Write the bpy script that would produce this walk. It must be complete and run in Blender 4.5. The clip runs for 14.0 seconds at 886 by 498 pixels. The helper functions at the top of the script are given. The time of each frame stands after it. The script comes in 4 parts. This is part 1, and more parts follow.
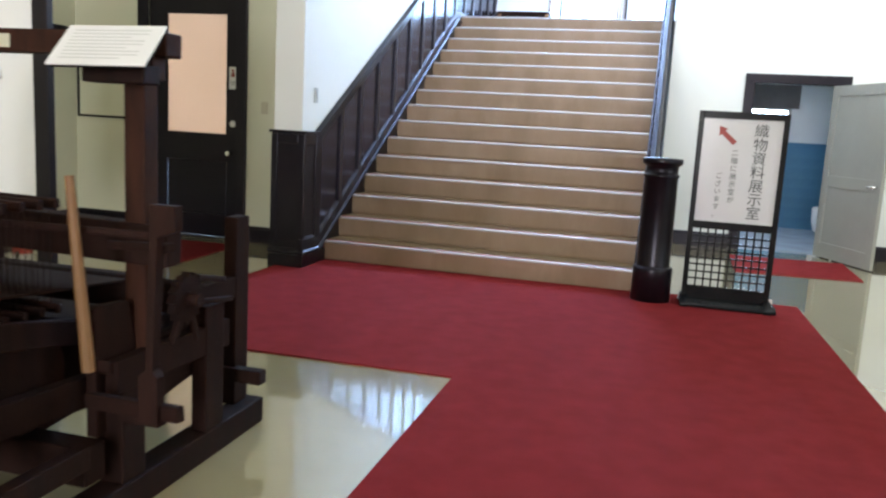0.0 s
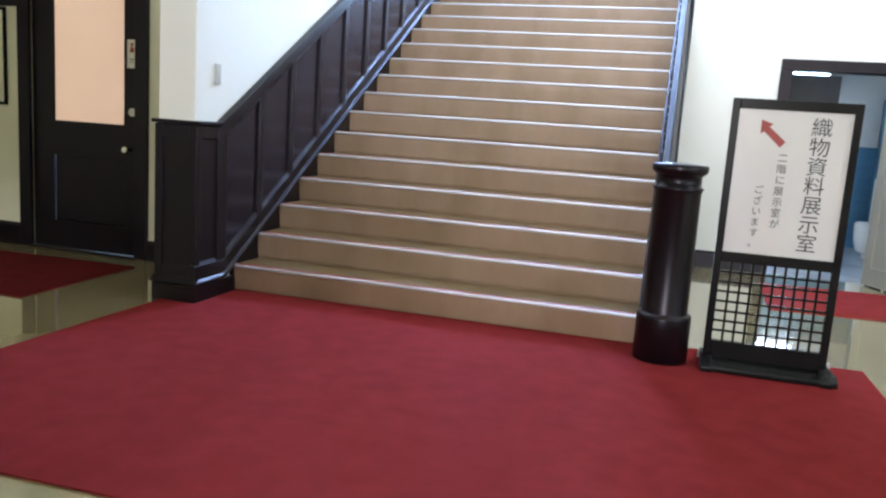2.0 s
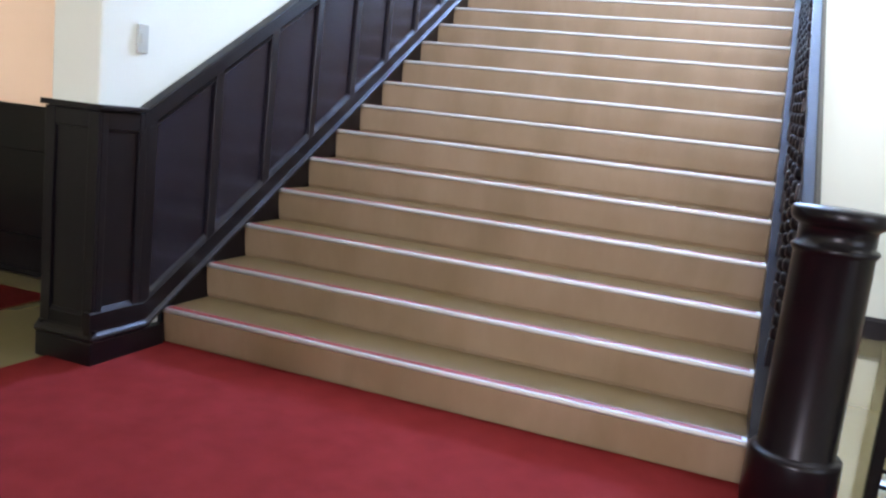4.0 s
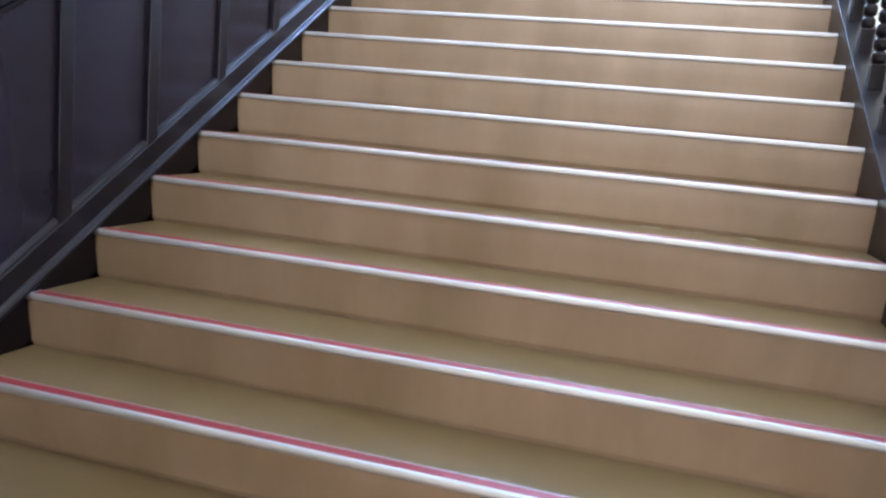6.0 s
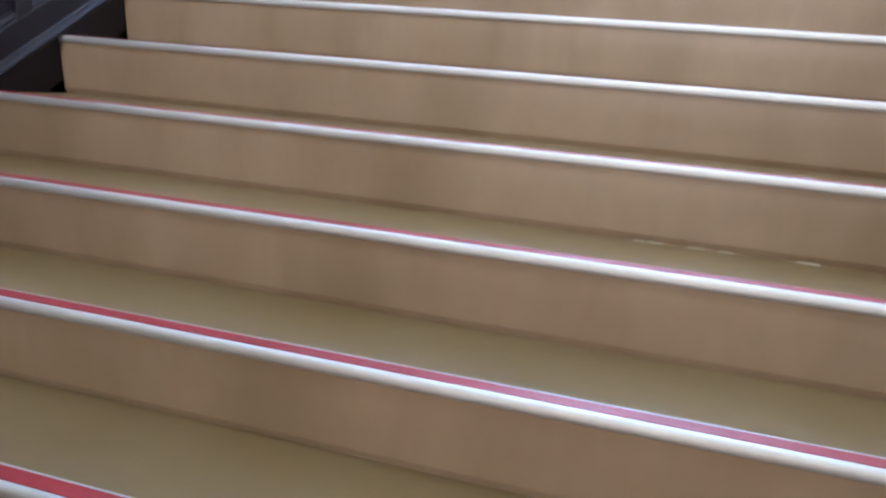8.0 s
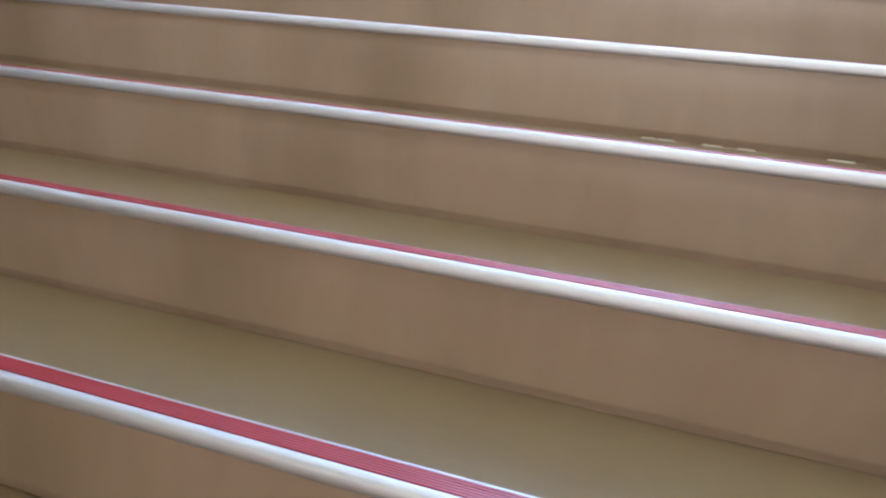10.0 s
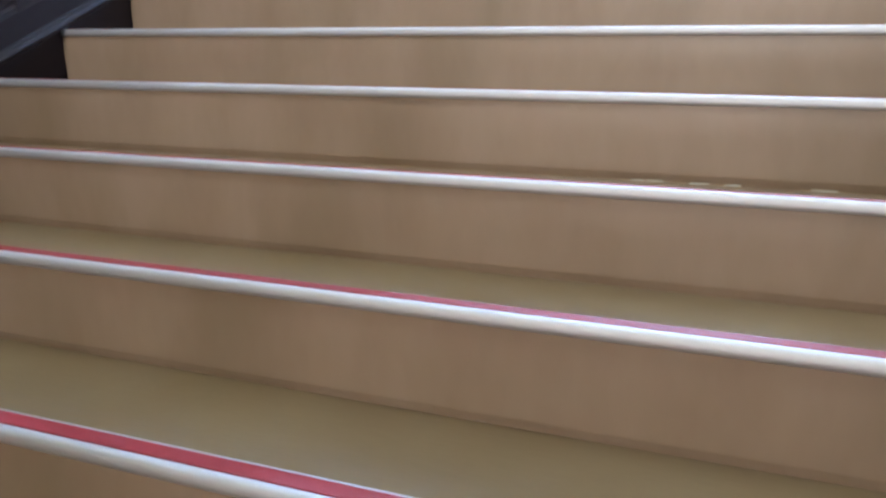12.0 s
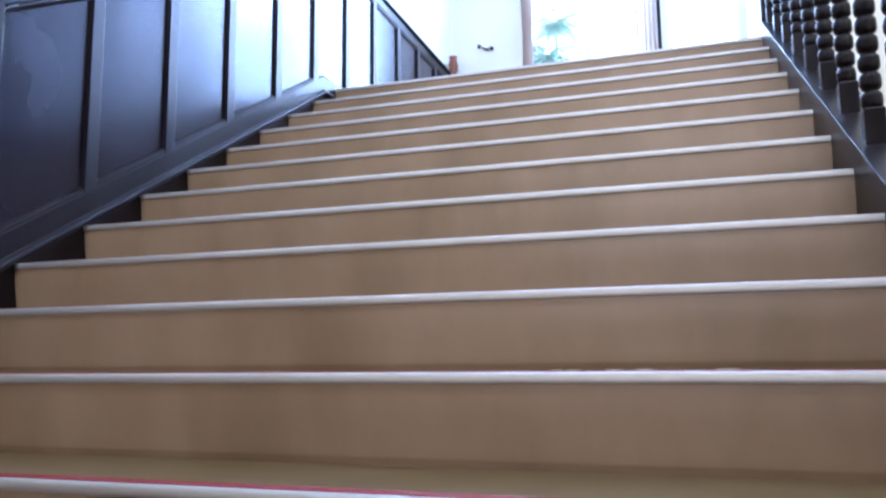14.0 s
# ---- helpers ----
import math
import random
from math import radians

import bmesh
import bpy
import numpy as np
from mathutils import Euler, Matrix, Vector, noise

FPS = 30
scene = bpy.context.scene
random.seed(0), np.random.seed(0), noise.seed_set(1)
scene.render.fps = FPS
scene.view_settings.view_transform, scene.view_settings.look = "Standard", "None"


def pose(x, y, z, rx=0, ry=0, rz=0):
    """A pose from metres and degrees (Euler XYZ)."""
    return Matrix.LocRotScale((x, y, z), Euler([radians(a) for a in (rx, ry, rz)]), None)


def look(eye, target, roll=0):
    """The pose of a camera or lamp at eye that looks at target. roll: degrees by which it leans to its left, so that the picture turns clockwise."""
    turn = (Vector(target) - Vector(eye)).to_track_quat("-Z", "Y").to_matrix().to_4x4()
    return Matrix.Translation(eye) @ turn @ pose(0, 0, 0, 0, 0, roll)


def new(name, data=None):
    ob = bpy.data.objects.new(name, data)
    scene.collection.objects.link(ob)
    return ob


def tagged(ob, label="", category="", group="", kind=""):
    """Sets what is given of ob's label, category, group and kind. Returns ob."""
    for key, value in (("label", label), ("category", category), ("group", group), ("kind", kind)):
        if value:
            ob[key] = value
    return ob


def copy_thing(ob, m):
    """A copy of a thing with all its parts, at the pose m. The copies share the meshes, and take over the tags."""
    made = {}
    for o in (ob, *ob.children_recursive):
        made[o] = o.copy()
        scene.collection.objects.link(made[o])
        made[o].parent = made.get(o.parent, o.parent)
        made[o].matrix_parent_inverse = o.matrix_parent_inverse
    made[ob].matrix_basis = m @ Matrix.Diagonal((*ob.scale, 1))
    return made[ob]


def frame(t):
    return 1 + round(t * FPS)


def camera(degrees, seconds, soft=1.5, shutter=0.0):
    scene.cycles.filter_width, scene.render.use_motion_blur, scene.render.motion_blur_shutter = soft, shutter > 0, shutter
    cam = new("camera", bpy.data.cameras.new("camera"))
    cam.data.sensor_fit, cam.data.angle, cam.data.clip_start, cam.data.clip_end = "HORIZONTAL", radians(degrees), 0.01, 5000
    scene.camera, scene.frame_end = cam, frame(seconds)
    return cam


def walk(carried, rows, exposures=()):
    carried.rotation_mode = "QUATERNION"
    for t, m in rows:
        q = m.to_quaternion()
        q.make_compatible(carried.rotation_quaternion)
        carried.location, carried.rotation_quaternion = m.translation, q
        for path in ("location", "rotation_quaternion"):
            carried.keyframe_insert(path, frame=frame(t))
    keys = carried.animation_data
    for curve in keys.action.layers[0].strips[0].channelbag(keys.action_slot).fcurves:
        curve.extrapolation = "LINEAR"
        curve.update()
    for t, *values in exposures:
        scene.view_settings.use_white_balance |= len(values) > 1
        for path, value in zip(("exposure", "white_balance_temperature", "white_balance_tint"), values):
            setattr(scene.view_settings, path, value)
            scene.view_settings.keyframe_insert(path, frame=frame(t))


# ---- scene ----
import collections

PATH = [
    (0, (2.814, -6.417, 1.255), (2.307, -4.507, 0.944), 3.2),
    (0.5, (2.818, -5.974, 1.269), (2.324, -4.065, 0.934), 2.3),
    (1, (2.815, -5.519, 1.24), (2.182, -3.652, 0.901), 2.6),
    (1.5, (2.812, -5.095, 1.234), (2.199, -3.221, 0.901), 3.2),
    (2, (2.791, -4.689, 1.238), (2.262, -2.787, 0.921), 3.9),
    (2.5, (2.763, -4.26, 1.256), (2.071, -2.414, 0.918), 6.1),
    (3, (2.719, -3.787, 1.266), (2.037, -1.936, 0.938), 6.5),
    (3.2, (2.683, -3.624, 1.26), (2.024, -1.762, 0.943), 6.8),
    (5.3, (2.074, -2.033, 1.237), (1.358, -0.196, 0.903), 5.8),
    (5.5, (1.994, -1.851, 1.242), (1.361, 0.014, 0.895), 6.1),
    (5.7, (2.04, -1.683, 1.264), (1.474, 0.2, 0.899), 5.4),
    (6, (1.991, -1.452, 1.242), (1.473, 0.454, 0.926), 5.3),
    (6.5, (1.988, -1.12, 1.298), (1.365, 0.759, 1.014), 4.3),
    (7, (2.004, -0.723, 1.278), (1.503, 1.199, 1.043), 3.6),
    (7.5, (2.015, -0.413, 1.263), (1.592, 1.531, 1.055), 5.1),
    (8, (2.004, -0.282, 1.261), (1.469, 1.599, 0.839), 5.0),
    (8.2, (1.976, -0.218, 1.174), (1.496, 1.662, 0.686), 5.9),
    (8.5, (1.963, -0.194, 1.091), (1.563, 1.671, 0.493), 7.3),
    (9, (1.978, -0.166, 1.067), (1.546, 1.692, 0.464), 10.3),
    (9.2, (2.056, -0.136, 1.014), (1.514, 1.739, 0.581), 8.6),
    (11.3, (2.093, -0.108, 1.008), (1.478, 1.745, 0.575), 4.3),
    (11.5, (2.1, -0.122, 1.009), (1.462, 1.729, 0.606), 4.4),
    (12, (2.145, -0.165, 1.01), (1.467, 1.694, 0.717), 2.5),
    (12.5, (2.192, -0.198, 0.995), (1.473, 1.669, 0.976), 2.4),
    (13, (2.201, -0.234, 0.97), (1.586, 1.666, 1.071), 1.7),
    (13.5, (2.246, -0.224, 0.966), (1.694, 1.693, 1.107), -0.4),
    (14, (2.26, -0.223, 0.961), (1.656, 1.664, 1.234), -0.6),
]
cam = camera(59.2, 14.0, soft=2.3, shutter=0.35)
walk(cam, [(t, look(eye, ahead, roll)) for t, eye, ahead, roll in PATH],
     exposures=[(0.0, 0.24, 6500, 11), (0.5, 0.32, 6500, 11), (1.0, 0.45, 6450, 12), (1.5, 0.48, 6450, 12), (2.0, 0.36, 6500, 11), (2.6, 0.46, 6450, 12),
                (3.2, 0.49, 6450, 12), (5.3, 0.43, 6550, 11), (6.2, 0.40, 6550, 11), (7.0, 0.28, 6550, 11), (8.5, 0.20, 6600, 11), (9.2, 0.26, 6550, 12),
                (12.0, 0.21, 6600, 11), (12.6, 0.15, 6450, 13), (13.1, 0.10, 6400, 14), (14.0, -0.14, 6300, 17)])

# ---- sizes of the place ----
RISE, GOING, STEPS, WIDE = 0.185, 0.3175, 15, 2.72
LANDING = RISE * STEPS
TOP_Y = GOING * (STEPS - 1)
PITCH = RISE / GOING
WALL_L = -0.03          # face of the wall beside the stairs
BACK_Y = 7.3            # face of the window wall on the landing
DOOR_Y = 0.58           # face of the wall with the glazed door
RIGHT_Y = 3.45          # face of the wall with the washroom door
SIDE_X = 2.875          # wall beside the upper flight
HALL_TOP, WELL_TOP = 3.9, 6.1

# ---- world and light ----
world = bpy.data.worlds.new("sky")
scene.world = world
world.use_nodes = True
wn = world.node_tree
sky = wn.nodes.new("ShaderNodeTexSky")
sky.sky_type, sky.sun_disc = "NISHITA", False
sky.sun_elevation, sky.sun_rotation = radians(48), radians(-30)
wn.links.new(sky.outputs["Color"], wn.nodes["Background"].inputs["Color"])
wn.nodes["Background"].inputs["Strength"].default_value = 0.15
sun_data = bpy.data.lights.new("sun", "SUN")
sun_data.energy, sun_data.angle, sun_data.color = 2.5, radians(0.6), (1.0, 0.95, 0.88)
sun = new("sun", sun_data)
sun.matrix_world = look((2, 12, 14), (0.3, 4.5, 3.0))


# An area lamp, in a window's opening or as an added fill.
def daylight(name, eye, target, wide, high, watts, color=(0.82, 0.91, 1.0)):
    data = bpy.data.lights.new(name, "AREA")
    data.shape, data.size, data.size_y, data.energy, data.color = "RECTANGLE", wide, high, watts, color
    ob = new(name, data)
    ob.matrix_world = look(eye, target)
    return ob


BLUE_SKY = (0.38, 0.57, 1.0)
daylight("window_daylight", (1.41, BACK_Y + 0.20, 5.32), (1.41, 0, 3.2), 1.2, 0.7, 300, BLUE_SKY)
daylight("window_daylight", (2.49, BACK_Y + 0.20, 5.32), (2.49, 0, 3.2), 0.6, 0.7, 180, BLUE_SKY)
daylight("entrance_daylight", (2.2, -14.05, 2.15), (2.2, 0, 2.2), 2.5, 2.9, 620, (0.96, 0.96, 1.0))
# added fill from the east side; no window is known there
daylight("east_hall_fill", (7.1, -3.2, 2.1), (0, -3.2, 1.9), 3.2, 2.0, 55, (0.78, 0.90, 1.0))
# unseen fill hung in the stairwell to brighten the upper risers
daylight("stairwell_fill", (3.4, -0.50, 5.15), (3.0, 4.0, 2.6), 6.6, 1.5, 235, (0.88, 0.94, 1.0))
daylight("washroom_daylight", (4.34, 6.66, 1.62), (4.34, 4, 1.0), 0.64, 0.4, 14)


# ---- materials ----
def material(name, color, rough=0.5, metal=0.0, coat=0.0, spec=0.5):
    m = bpy.data.materials.new(name)
    m.use_nodes = True
    b = m.node_tree.nodes["Principled BSDF"]
    b.inputs["Base Color"].default_value = (*color, 1)
    b.inputs["Roughness"].default_value = rough
    b.inputs["Metallic"].default_value = metal
    b.inputs["Coat Weight"].default_value = coat
    b.inputs["Specular IOR Level"].default_value = spec
    return m


def textured(name, dark, light, scale, rough=(0.4, 0.5), bump=0.1, fine=60.0, stretch=(1, 1, 1), metal=0.0, coat=0.0,
             depth=0.002, spec=0.5, per_object=0.0, world=False, blotch=None):
    """Two scales of noise between two colours, a rougher or smoother sheen, and a fine relief."""
    m = material(name, light, rough[0], metal, coat, spec)
    t = m.node_tree
    n, link = t.nodes, t.links.new
    b = n["Principled BSDF"]
    co, mp = n.new("ShaderNodeTexCoord"), n.new("ShaderNodeMapping")
    mp.inputs["Scale"].default_value = stretch
    geo = n.new("ShaderNodeNewGeometry")
    link(geo.outputs["Position"] if world else co.outputs["Object"], mp.inputs["Vector"])
    big, small = n.new("ShaderNodeTexNoise"), n.new("ShaderNodeTexNoise")
    for node, s, d in ((big, scale, 4), (small, fine, 3)):
        node.inputs["Scale"].default_value, node.inputs["Detail"].default_value = s, d
        link(mp.outputs["Vector"], node.inputs["Vector"])
    mix = n.new("ShaderNodeMix")
    mix.data_type = "RGBA"
    mix.inputs["A"].default_value, mix.inputs["B"].default_value = (*dark, 1), (*light, 1)
    add = n.new("ShaderNodeMath")
    add.operation = "MULTIPLY_ADD"
    add.inputs[1].default_value = 0.35
    link(small.outputs["Fac"], add.inputs[0])
    ramp = n.new("ShaderNodeMapRange")
    ramp.inputs["From Min"].default_value, ramp.inputs["From Max"].default_value = 0.3, 0.7
    link(big.outputs["Fac"], ramp.inputs["Value"])
    half = n.new("ShaderNodeMath")
    half.operation = "MULTIPLY"
    half.inputs[1].default_value = 0.65
    link(ramp.outputs["Result"], half.inputs[0])
    link(half.outputs["Value"], add.inputs[2])
    fac = add.outputs["Value"]
    if per_object:
        info, vary = n.new("ShaderNodeObjectInfo"), n.new("ShaderNodeMath")
        vary.operation = "MULTIPLY_ADD"
        vary.inputs[1].default_value = per_object
        link(info.outputs["Random"], vary.inputs[0])
        link(fac, vary.inputs[2])
        fac = vary.outputs["Value"]
    link(fac, mix.inputs["Factor"])
    colour = mix.outputs["Result"]
    if blotch:
        # soft dark patches of wear and dirt, broader than the grain, and stair reflections painted as columns
        patch, soft, over = n.new("ShaderNodeTexNoise"), n.new("ShaderNodeMapRange"), n.new("ShaderNodeMix")
        patch.inputs["Scale"].default_value, patch.inputs["Detail"].default_value = 2.1, 5
        patch.inputs["Distortion"].default_value = 0.6
        spread = n.new("ShaderNodeMapping")
        spread.inputs["Scale"].default_value = (1.2, 0.45, 0.45)
        link(geo.outputs["Position"], spread.inputs["Vector"])
        link(spread.outputs["Vector"], patch.inputs["Vector"])
        soft.inputs["From Min"].default_value, soft.inputs["From Max"].default_value = 0.45, 0.68
        soft.inputs["To Max"].default_value = blotch[0]
        link(patch.outputs["Fac"], soft.inputs["Value"])
        over.data_type = "RGBA"
        over.inputs["B"].default_value = (*blotch[1], 1)
        link(soft.outputs["Result"], over.inputs["Factor"])
        link(colour, over.inputs["A"])
        colour = over.outputs["Result"]
    link(colour, b.inputs["Base Color"])
    rr = n.new("ShaderNodeMapRange")
    rr.inputs["To Min"].default_value, rr.inputs["To Max"].default_value = rough
    link(big.outputs["Fac"], rr.inputs["Value"])
    link(rr.outputs["Result"], b.inputs["Roughness"])
    bp = n.new("ShaderNodeBump")
    bp.inputs["Strength"].default_value, bp.inputs["Distance"].default_value = bump, depth
    link(small.outputs["Fac"], bp.inputs["Height"])
    link(bp.outputs["Normal"], b.inputs["Normal"])
    return m


def emitter(name, color, strength):
    m = bpy.data.materials.new(name)
    m.use_nodes = True
    t = m.node_tree
    t.nodes.remove(t.nodes["Principled BSDF"])
    e = t.nodes.new("ShaderNodeEmission")
    e.inputs["Color"].default_value, e.inputs["Strength"].default_value = (*color, 1), strength
    t.links.new(e.outputs["Emission"], t.nodes["Material Output"].inputs["Surface"])
    return m


PLASTER = textured("cream_plaster", (0.68, 0.68, 0.52), (0.77, 0.77, 0.61), 0.8, (0.75, 0.9), 0.25, 90)
WHITE = textured("white_plaster", (0.74, 0.76, 0.74), (0.82, 0.83, 0.81), 0.7, (0.7, 0.9), 0.2, 80)
WOOD = textured("dark_varnished_wood", (0.0032, 0.0024, 0.0036), (0.0074, 0.0052, 0.0076), 1.2, (0.25, 0.40), 0.012, 7, (1.6, 1.6, 0.8), spec=0.30, per_object=0.25)
WOOD.node_tree.nodes["Principled BSDF"].inputs["Specular Tint"].default_value = (0.90, 0.86, 1.0, 1)
# bluish base and specular tint paint the windows' reflected blue into the panels
PANEL = textured("dark_varnished_panel_blue_sheen", (0.0085, 0.0070, 0.0125), (0.0165, 0.0135, 0.0240), 2.6, (0.13, 0.32), 0.10, 5, (1.6, 1.6, 0.8), spec=0.5, per_object=0.25)
PANEL.node_tree.nodes["Principled BSDF"].inputs["Specular Tint"].default_value = (0.64, 0.71, 1.0, 1)
EDGE_GLINT = material("pale_torn_edge_glint", (0.38, 0.33, 0.25), 0.3)
# the treads get a more olive tone than the risers
TREAD = textured("olive_linoleum", (0.170, 0.118, 0.060), (0.222, 0.160, 0.089), 1.6, (0.34, 0.50), 0.12, 25, (1, 3, 3), spec=0.45, world=True, blotch=(0.8, (0.18, 0.122, 0.058)))
# blotch also paints columns of a glossy reflection into the stair linoleum
LINO = textured("brown_linoleum", (0.256, 0.172, 0.112), (0.348, 0.248, 0.180), 1.8, (0.33, 0.44), 0.08, 14, (2.4, 1.2, 0.9), spec=0.45, world=True, blotch=(0.65, (0.205, 0.143, 0.086)))
FLOOR = textured("cream_floor_sheet", (0.305, 0.253, 0.132), (0.375, 0.318, 0.182), 0.7, (0.05, 0.12), 0.02, 9, coat=1.0)
CARPET = textured("red_carpet", (0.205, 0.020, 0.022), (0.268, 0.030, 0.033), 7.5, (0.9, 1.0), 1.0, 220, depth=0.005, spec=0.04, blotch=(0.14, (0.16, 0.010, 0.012)))
# the carpet's red, darkened to paint the shadow lying on the mat
SHADED_MAT = textured("shaded_red_mat", (0.105, 0.012, 0.014), (0.150, 0.018, 0.020), 7.5, (0.9, 1.0), 1.0, 220, depth=0.005, spec=0.04)
BLIND = textured("blind_cloth", (0.13, 0.118, 0.110), (0.18, 0.163, 0.152), 5.0, (0.7, 0.85), 0.2, 60, spec=0.2)
ALUMINIUM = textured("aluminium_nosing", (0.52, 0.52, 0.54), (0.66, 0.66, 0.68), 6.0, (0.52, 0.66), 0.15, 120, (0.3, 6, 6), metal=1.0)
RUBBER = textured("red_rubber", (0.26, 0.020, 0.028), (0.34, 0.032, 0.042), 5, (0.35, 0.5), 0.03, 60)
LOOM = textured("aged_loom_timber", (0.0045, 0.0021, 0.0018), (0.021, 0.0085, 0.0064), 4.0, (0.6, 0.8), 0.5, 60, (5, 5, 0.8), spec=0.10, per_object=0.35)
WORN = textured("worn_reddish_loom_timber", (0.010, 0.0042, 0.0032), (0.040, 0.0155, 0.0100), 5.0, (0.5, 0.75), 0.5, 50, (5, 5, 0.9), spec=0.08, per_object=0.3)
PALE_WOOD = textured("pale_bare_wood", (0.17, 0.08, 0.030), (0.25, 0.13, 0.05), 6, (0.5, 0.6), 0.3, 60, (8, 8, 0.7))
BLACK = textured("black_lacquer", (0.006, 0.006, 0.007), (0.010, 0.0095, 0.010), 5, (0.2, 0.3), 0.05, 60, spec=0.12)
PAPER = textured("white_board", (0.76, 0.77, 0.79), (0.82, 0.82, 0.83), 2, (0.12, 0.2), 0.05, 30, coat=0.5)
SIGN_SHEET = textured("sign_sheet", (0.58, 0.58, 0.61), (0.66, 0.66, 0.68), 2, (0.12, 0.2), 0.05, 12, coat=0.6)
INK = material("grey_ink", (0.035, 0.038, 0.038), 0.5)
RED_INK = material("red_ink", (0.30, 0.038, 0.032), 0.5)
FROST = textured("frosted_glass_backed_with_peach_sheet", (0.62, 0.50, 0.41), (0.72, 0.60, 0.50), 1.0, (0.25, 0.35), 0.35, 180)
_t = FROST.node_tree
_thin, _both = _t.nodes.new("ShaderNodeBsdfTranslucent"), _t.nodes.new("ShaderNodeMixShader")
_thin.inputs["Color"].default_value = (0.72, 0.51, 0.37, 1)
_both.inputs["Fac"].default_value = 0.45
_t.links.new(_t.nodes["Principled BSDF"].outputs["BSDF"], _both.inputs[1])
_t.links.new(_thin.outputs["BSDF"], _both.inputs[2])
_t.links.new(_both.outputs["Shader"], _t.nodes["Material Output"].inputs["Surface"])
CHROME = material("chrome", (0.75, 0.74, 0.72), 0.18, 1.0)
BRASS = material("aged_brass", (0.42, 0.36, 0.22), 0.35, 1.0)
GREY_PAINT = textured("grey_door_paint", (0.28, 0.28, 0.25), (0.36, 0.36, 0.32), 1.5, (0.35, 0.5), 0.15, 40)
BLUE_TILE = textured("blue_tile", (0.07, 0.20, 0.33), (0.11, 0.28, 0.42), 2, (0.15, 0.25), 0.1, 30)
GREY_FLOOR = textured("grey_blue_floor", (0.30, 0.34, 0.40), (0.42, 0.46, 0.52), 2, (0.15, 0.3), 0.1, 40)
PORCELAIN = material("white_porcelain", (0.82, 0.83, 0.82), 0.1, coat=0.5)
CURTAIN = textured("pale_curtain_cloth", (0.55, 0.48, 0.44), (0.68, 0.61, 0.57), 4, (0.8, 0.95), 0.4, 200)
_t = CURTAIN.node_tree
_thin, _both = _t.nodes.new("ShaderNodeBsdfTranslucent"), _t.nodes.new("ShaderNodeMixShader")
_thin.inputs["Color"].default_value = (0.66, 0.56, 0.50, 1)
_both.inputs["Fac"].default_value = 0.65
_t.links.new(_t.nodes["Principled BSDF"].outputs["BSDF"], _both.inputs[1])
_t.links.new(_thin.outputs["BSDF"], _both.inputs[2])
_t.links.new(_both.outputs["Shader"], _t.nodes["Material Output"].inputs["Surface"])
EXT_RED = material("red_enamel", (0.55, 0.02, 0.015), 0.25, coat=0.4)
DARK_PLASTIC = material("black_plastic", (0.02, 0.02, 0.02), 0.45)
IVORY = material("ivory_switch_plate", (0.55, 0.52, 0.38), 0.4)
GREY_PLATE = material("grey_switch_plate", (0.48, 0.50, 0.50), 0.4)
STICKER = material("white_sticker", (0.8, 0.8, 0.78), 0.4)
# leaves paled and made translucent, so the outdoor glare is in their colour
LEAF = textured("glare_paled_palm_green", (0.10, 0.18, 0.14), (0.16, 0.28, 0.22), 3, (0.5, 0.7), 0.2, 30)
_t = LEAF.node_tree
_thin, _both = _t.nodes.new("ShaderNodeBsdfTranslucent"), _t.nodes.new("ShaderNodeMixShader")
_thin.inputs["Color"].default_value = (0.78, 0.88, 0.82, 1)
_both.inputs["Fac"].default_value = 0.9
_t.links.new(_t.nodes["Principled BSDF"].outputs["BSDF"], _both.inputs[1])
_t.links.new(_thin.outputs["BSDF"], _both.inputs[2])
_t.links.new(_both.outputs["Shader"], _t.nodes["Material Output"].inputs["Surface"])
REDWOOD = textured("reddish_wood", (0.16, 0.05, 0.028), (0.27, 0.10, 0.055), 5, (0.3, 0.45), 0.2, 50, (6, 6, 0.7))
GROUND = textured("pale_ground", (0.45, 0.44, 0.40), (0.6, 0.58, 0.54), 0.2, (0.8, 0.95), 0.3, 6)
GLASS = bpy.data.materials.new("clear_glass")
GLASS.use_nodes = True
_g = GLASS.node_tree.nodes["Principled BSDF"]
_g.inputs["Transmission Weight"].default_value, _g.inputs["Roughness"].default_value = 1.0, 0.0
_g.inputs["IOR"].default_value = 1.05


# ---- building helpers ----
def box(bm, x0, x1, y0, y1, z0, z1, bevel=0.0):
    made = bmesh.ops.create_cube(bm, size=1.0)["verts"]
    for v in made:
        v.co = ((x0 + x1) / 2 + v.co.x * (x1 - x0), (y0 + y1) / 2 + v.co.y * (y1 - y0), (z0 + z1) / 2 + v.co.z * (z1 - z0))
    if bevel:
        edges = {e for v in made for e in v.link_edges}
        bmesh.ops.bevel(bm, geom=list(edges), offset=bevel, segments=2, affect="EDGES", profile=0.6)
    return bm


def boxed(x0, x1, y0, y1, z0, z1, bevel=0.0):
    return box(bmesh.new(), x0, x1, y0, y1, z0, z1, bevel)


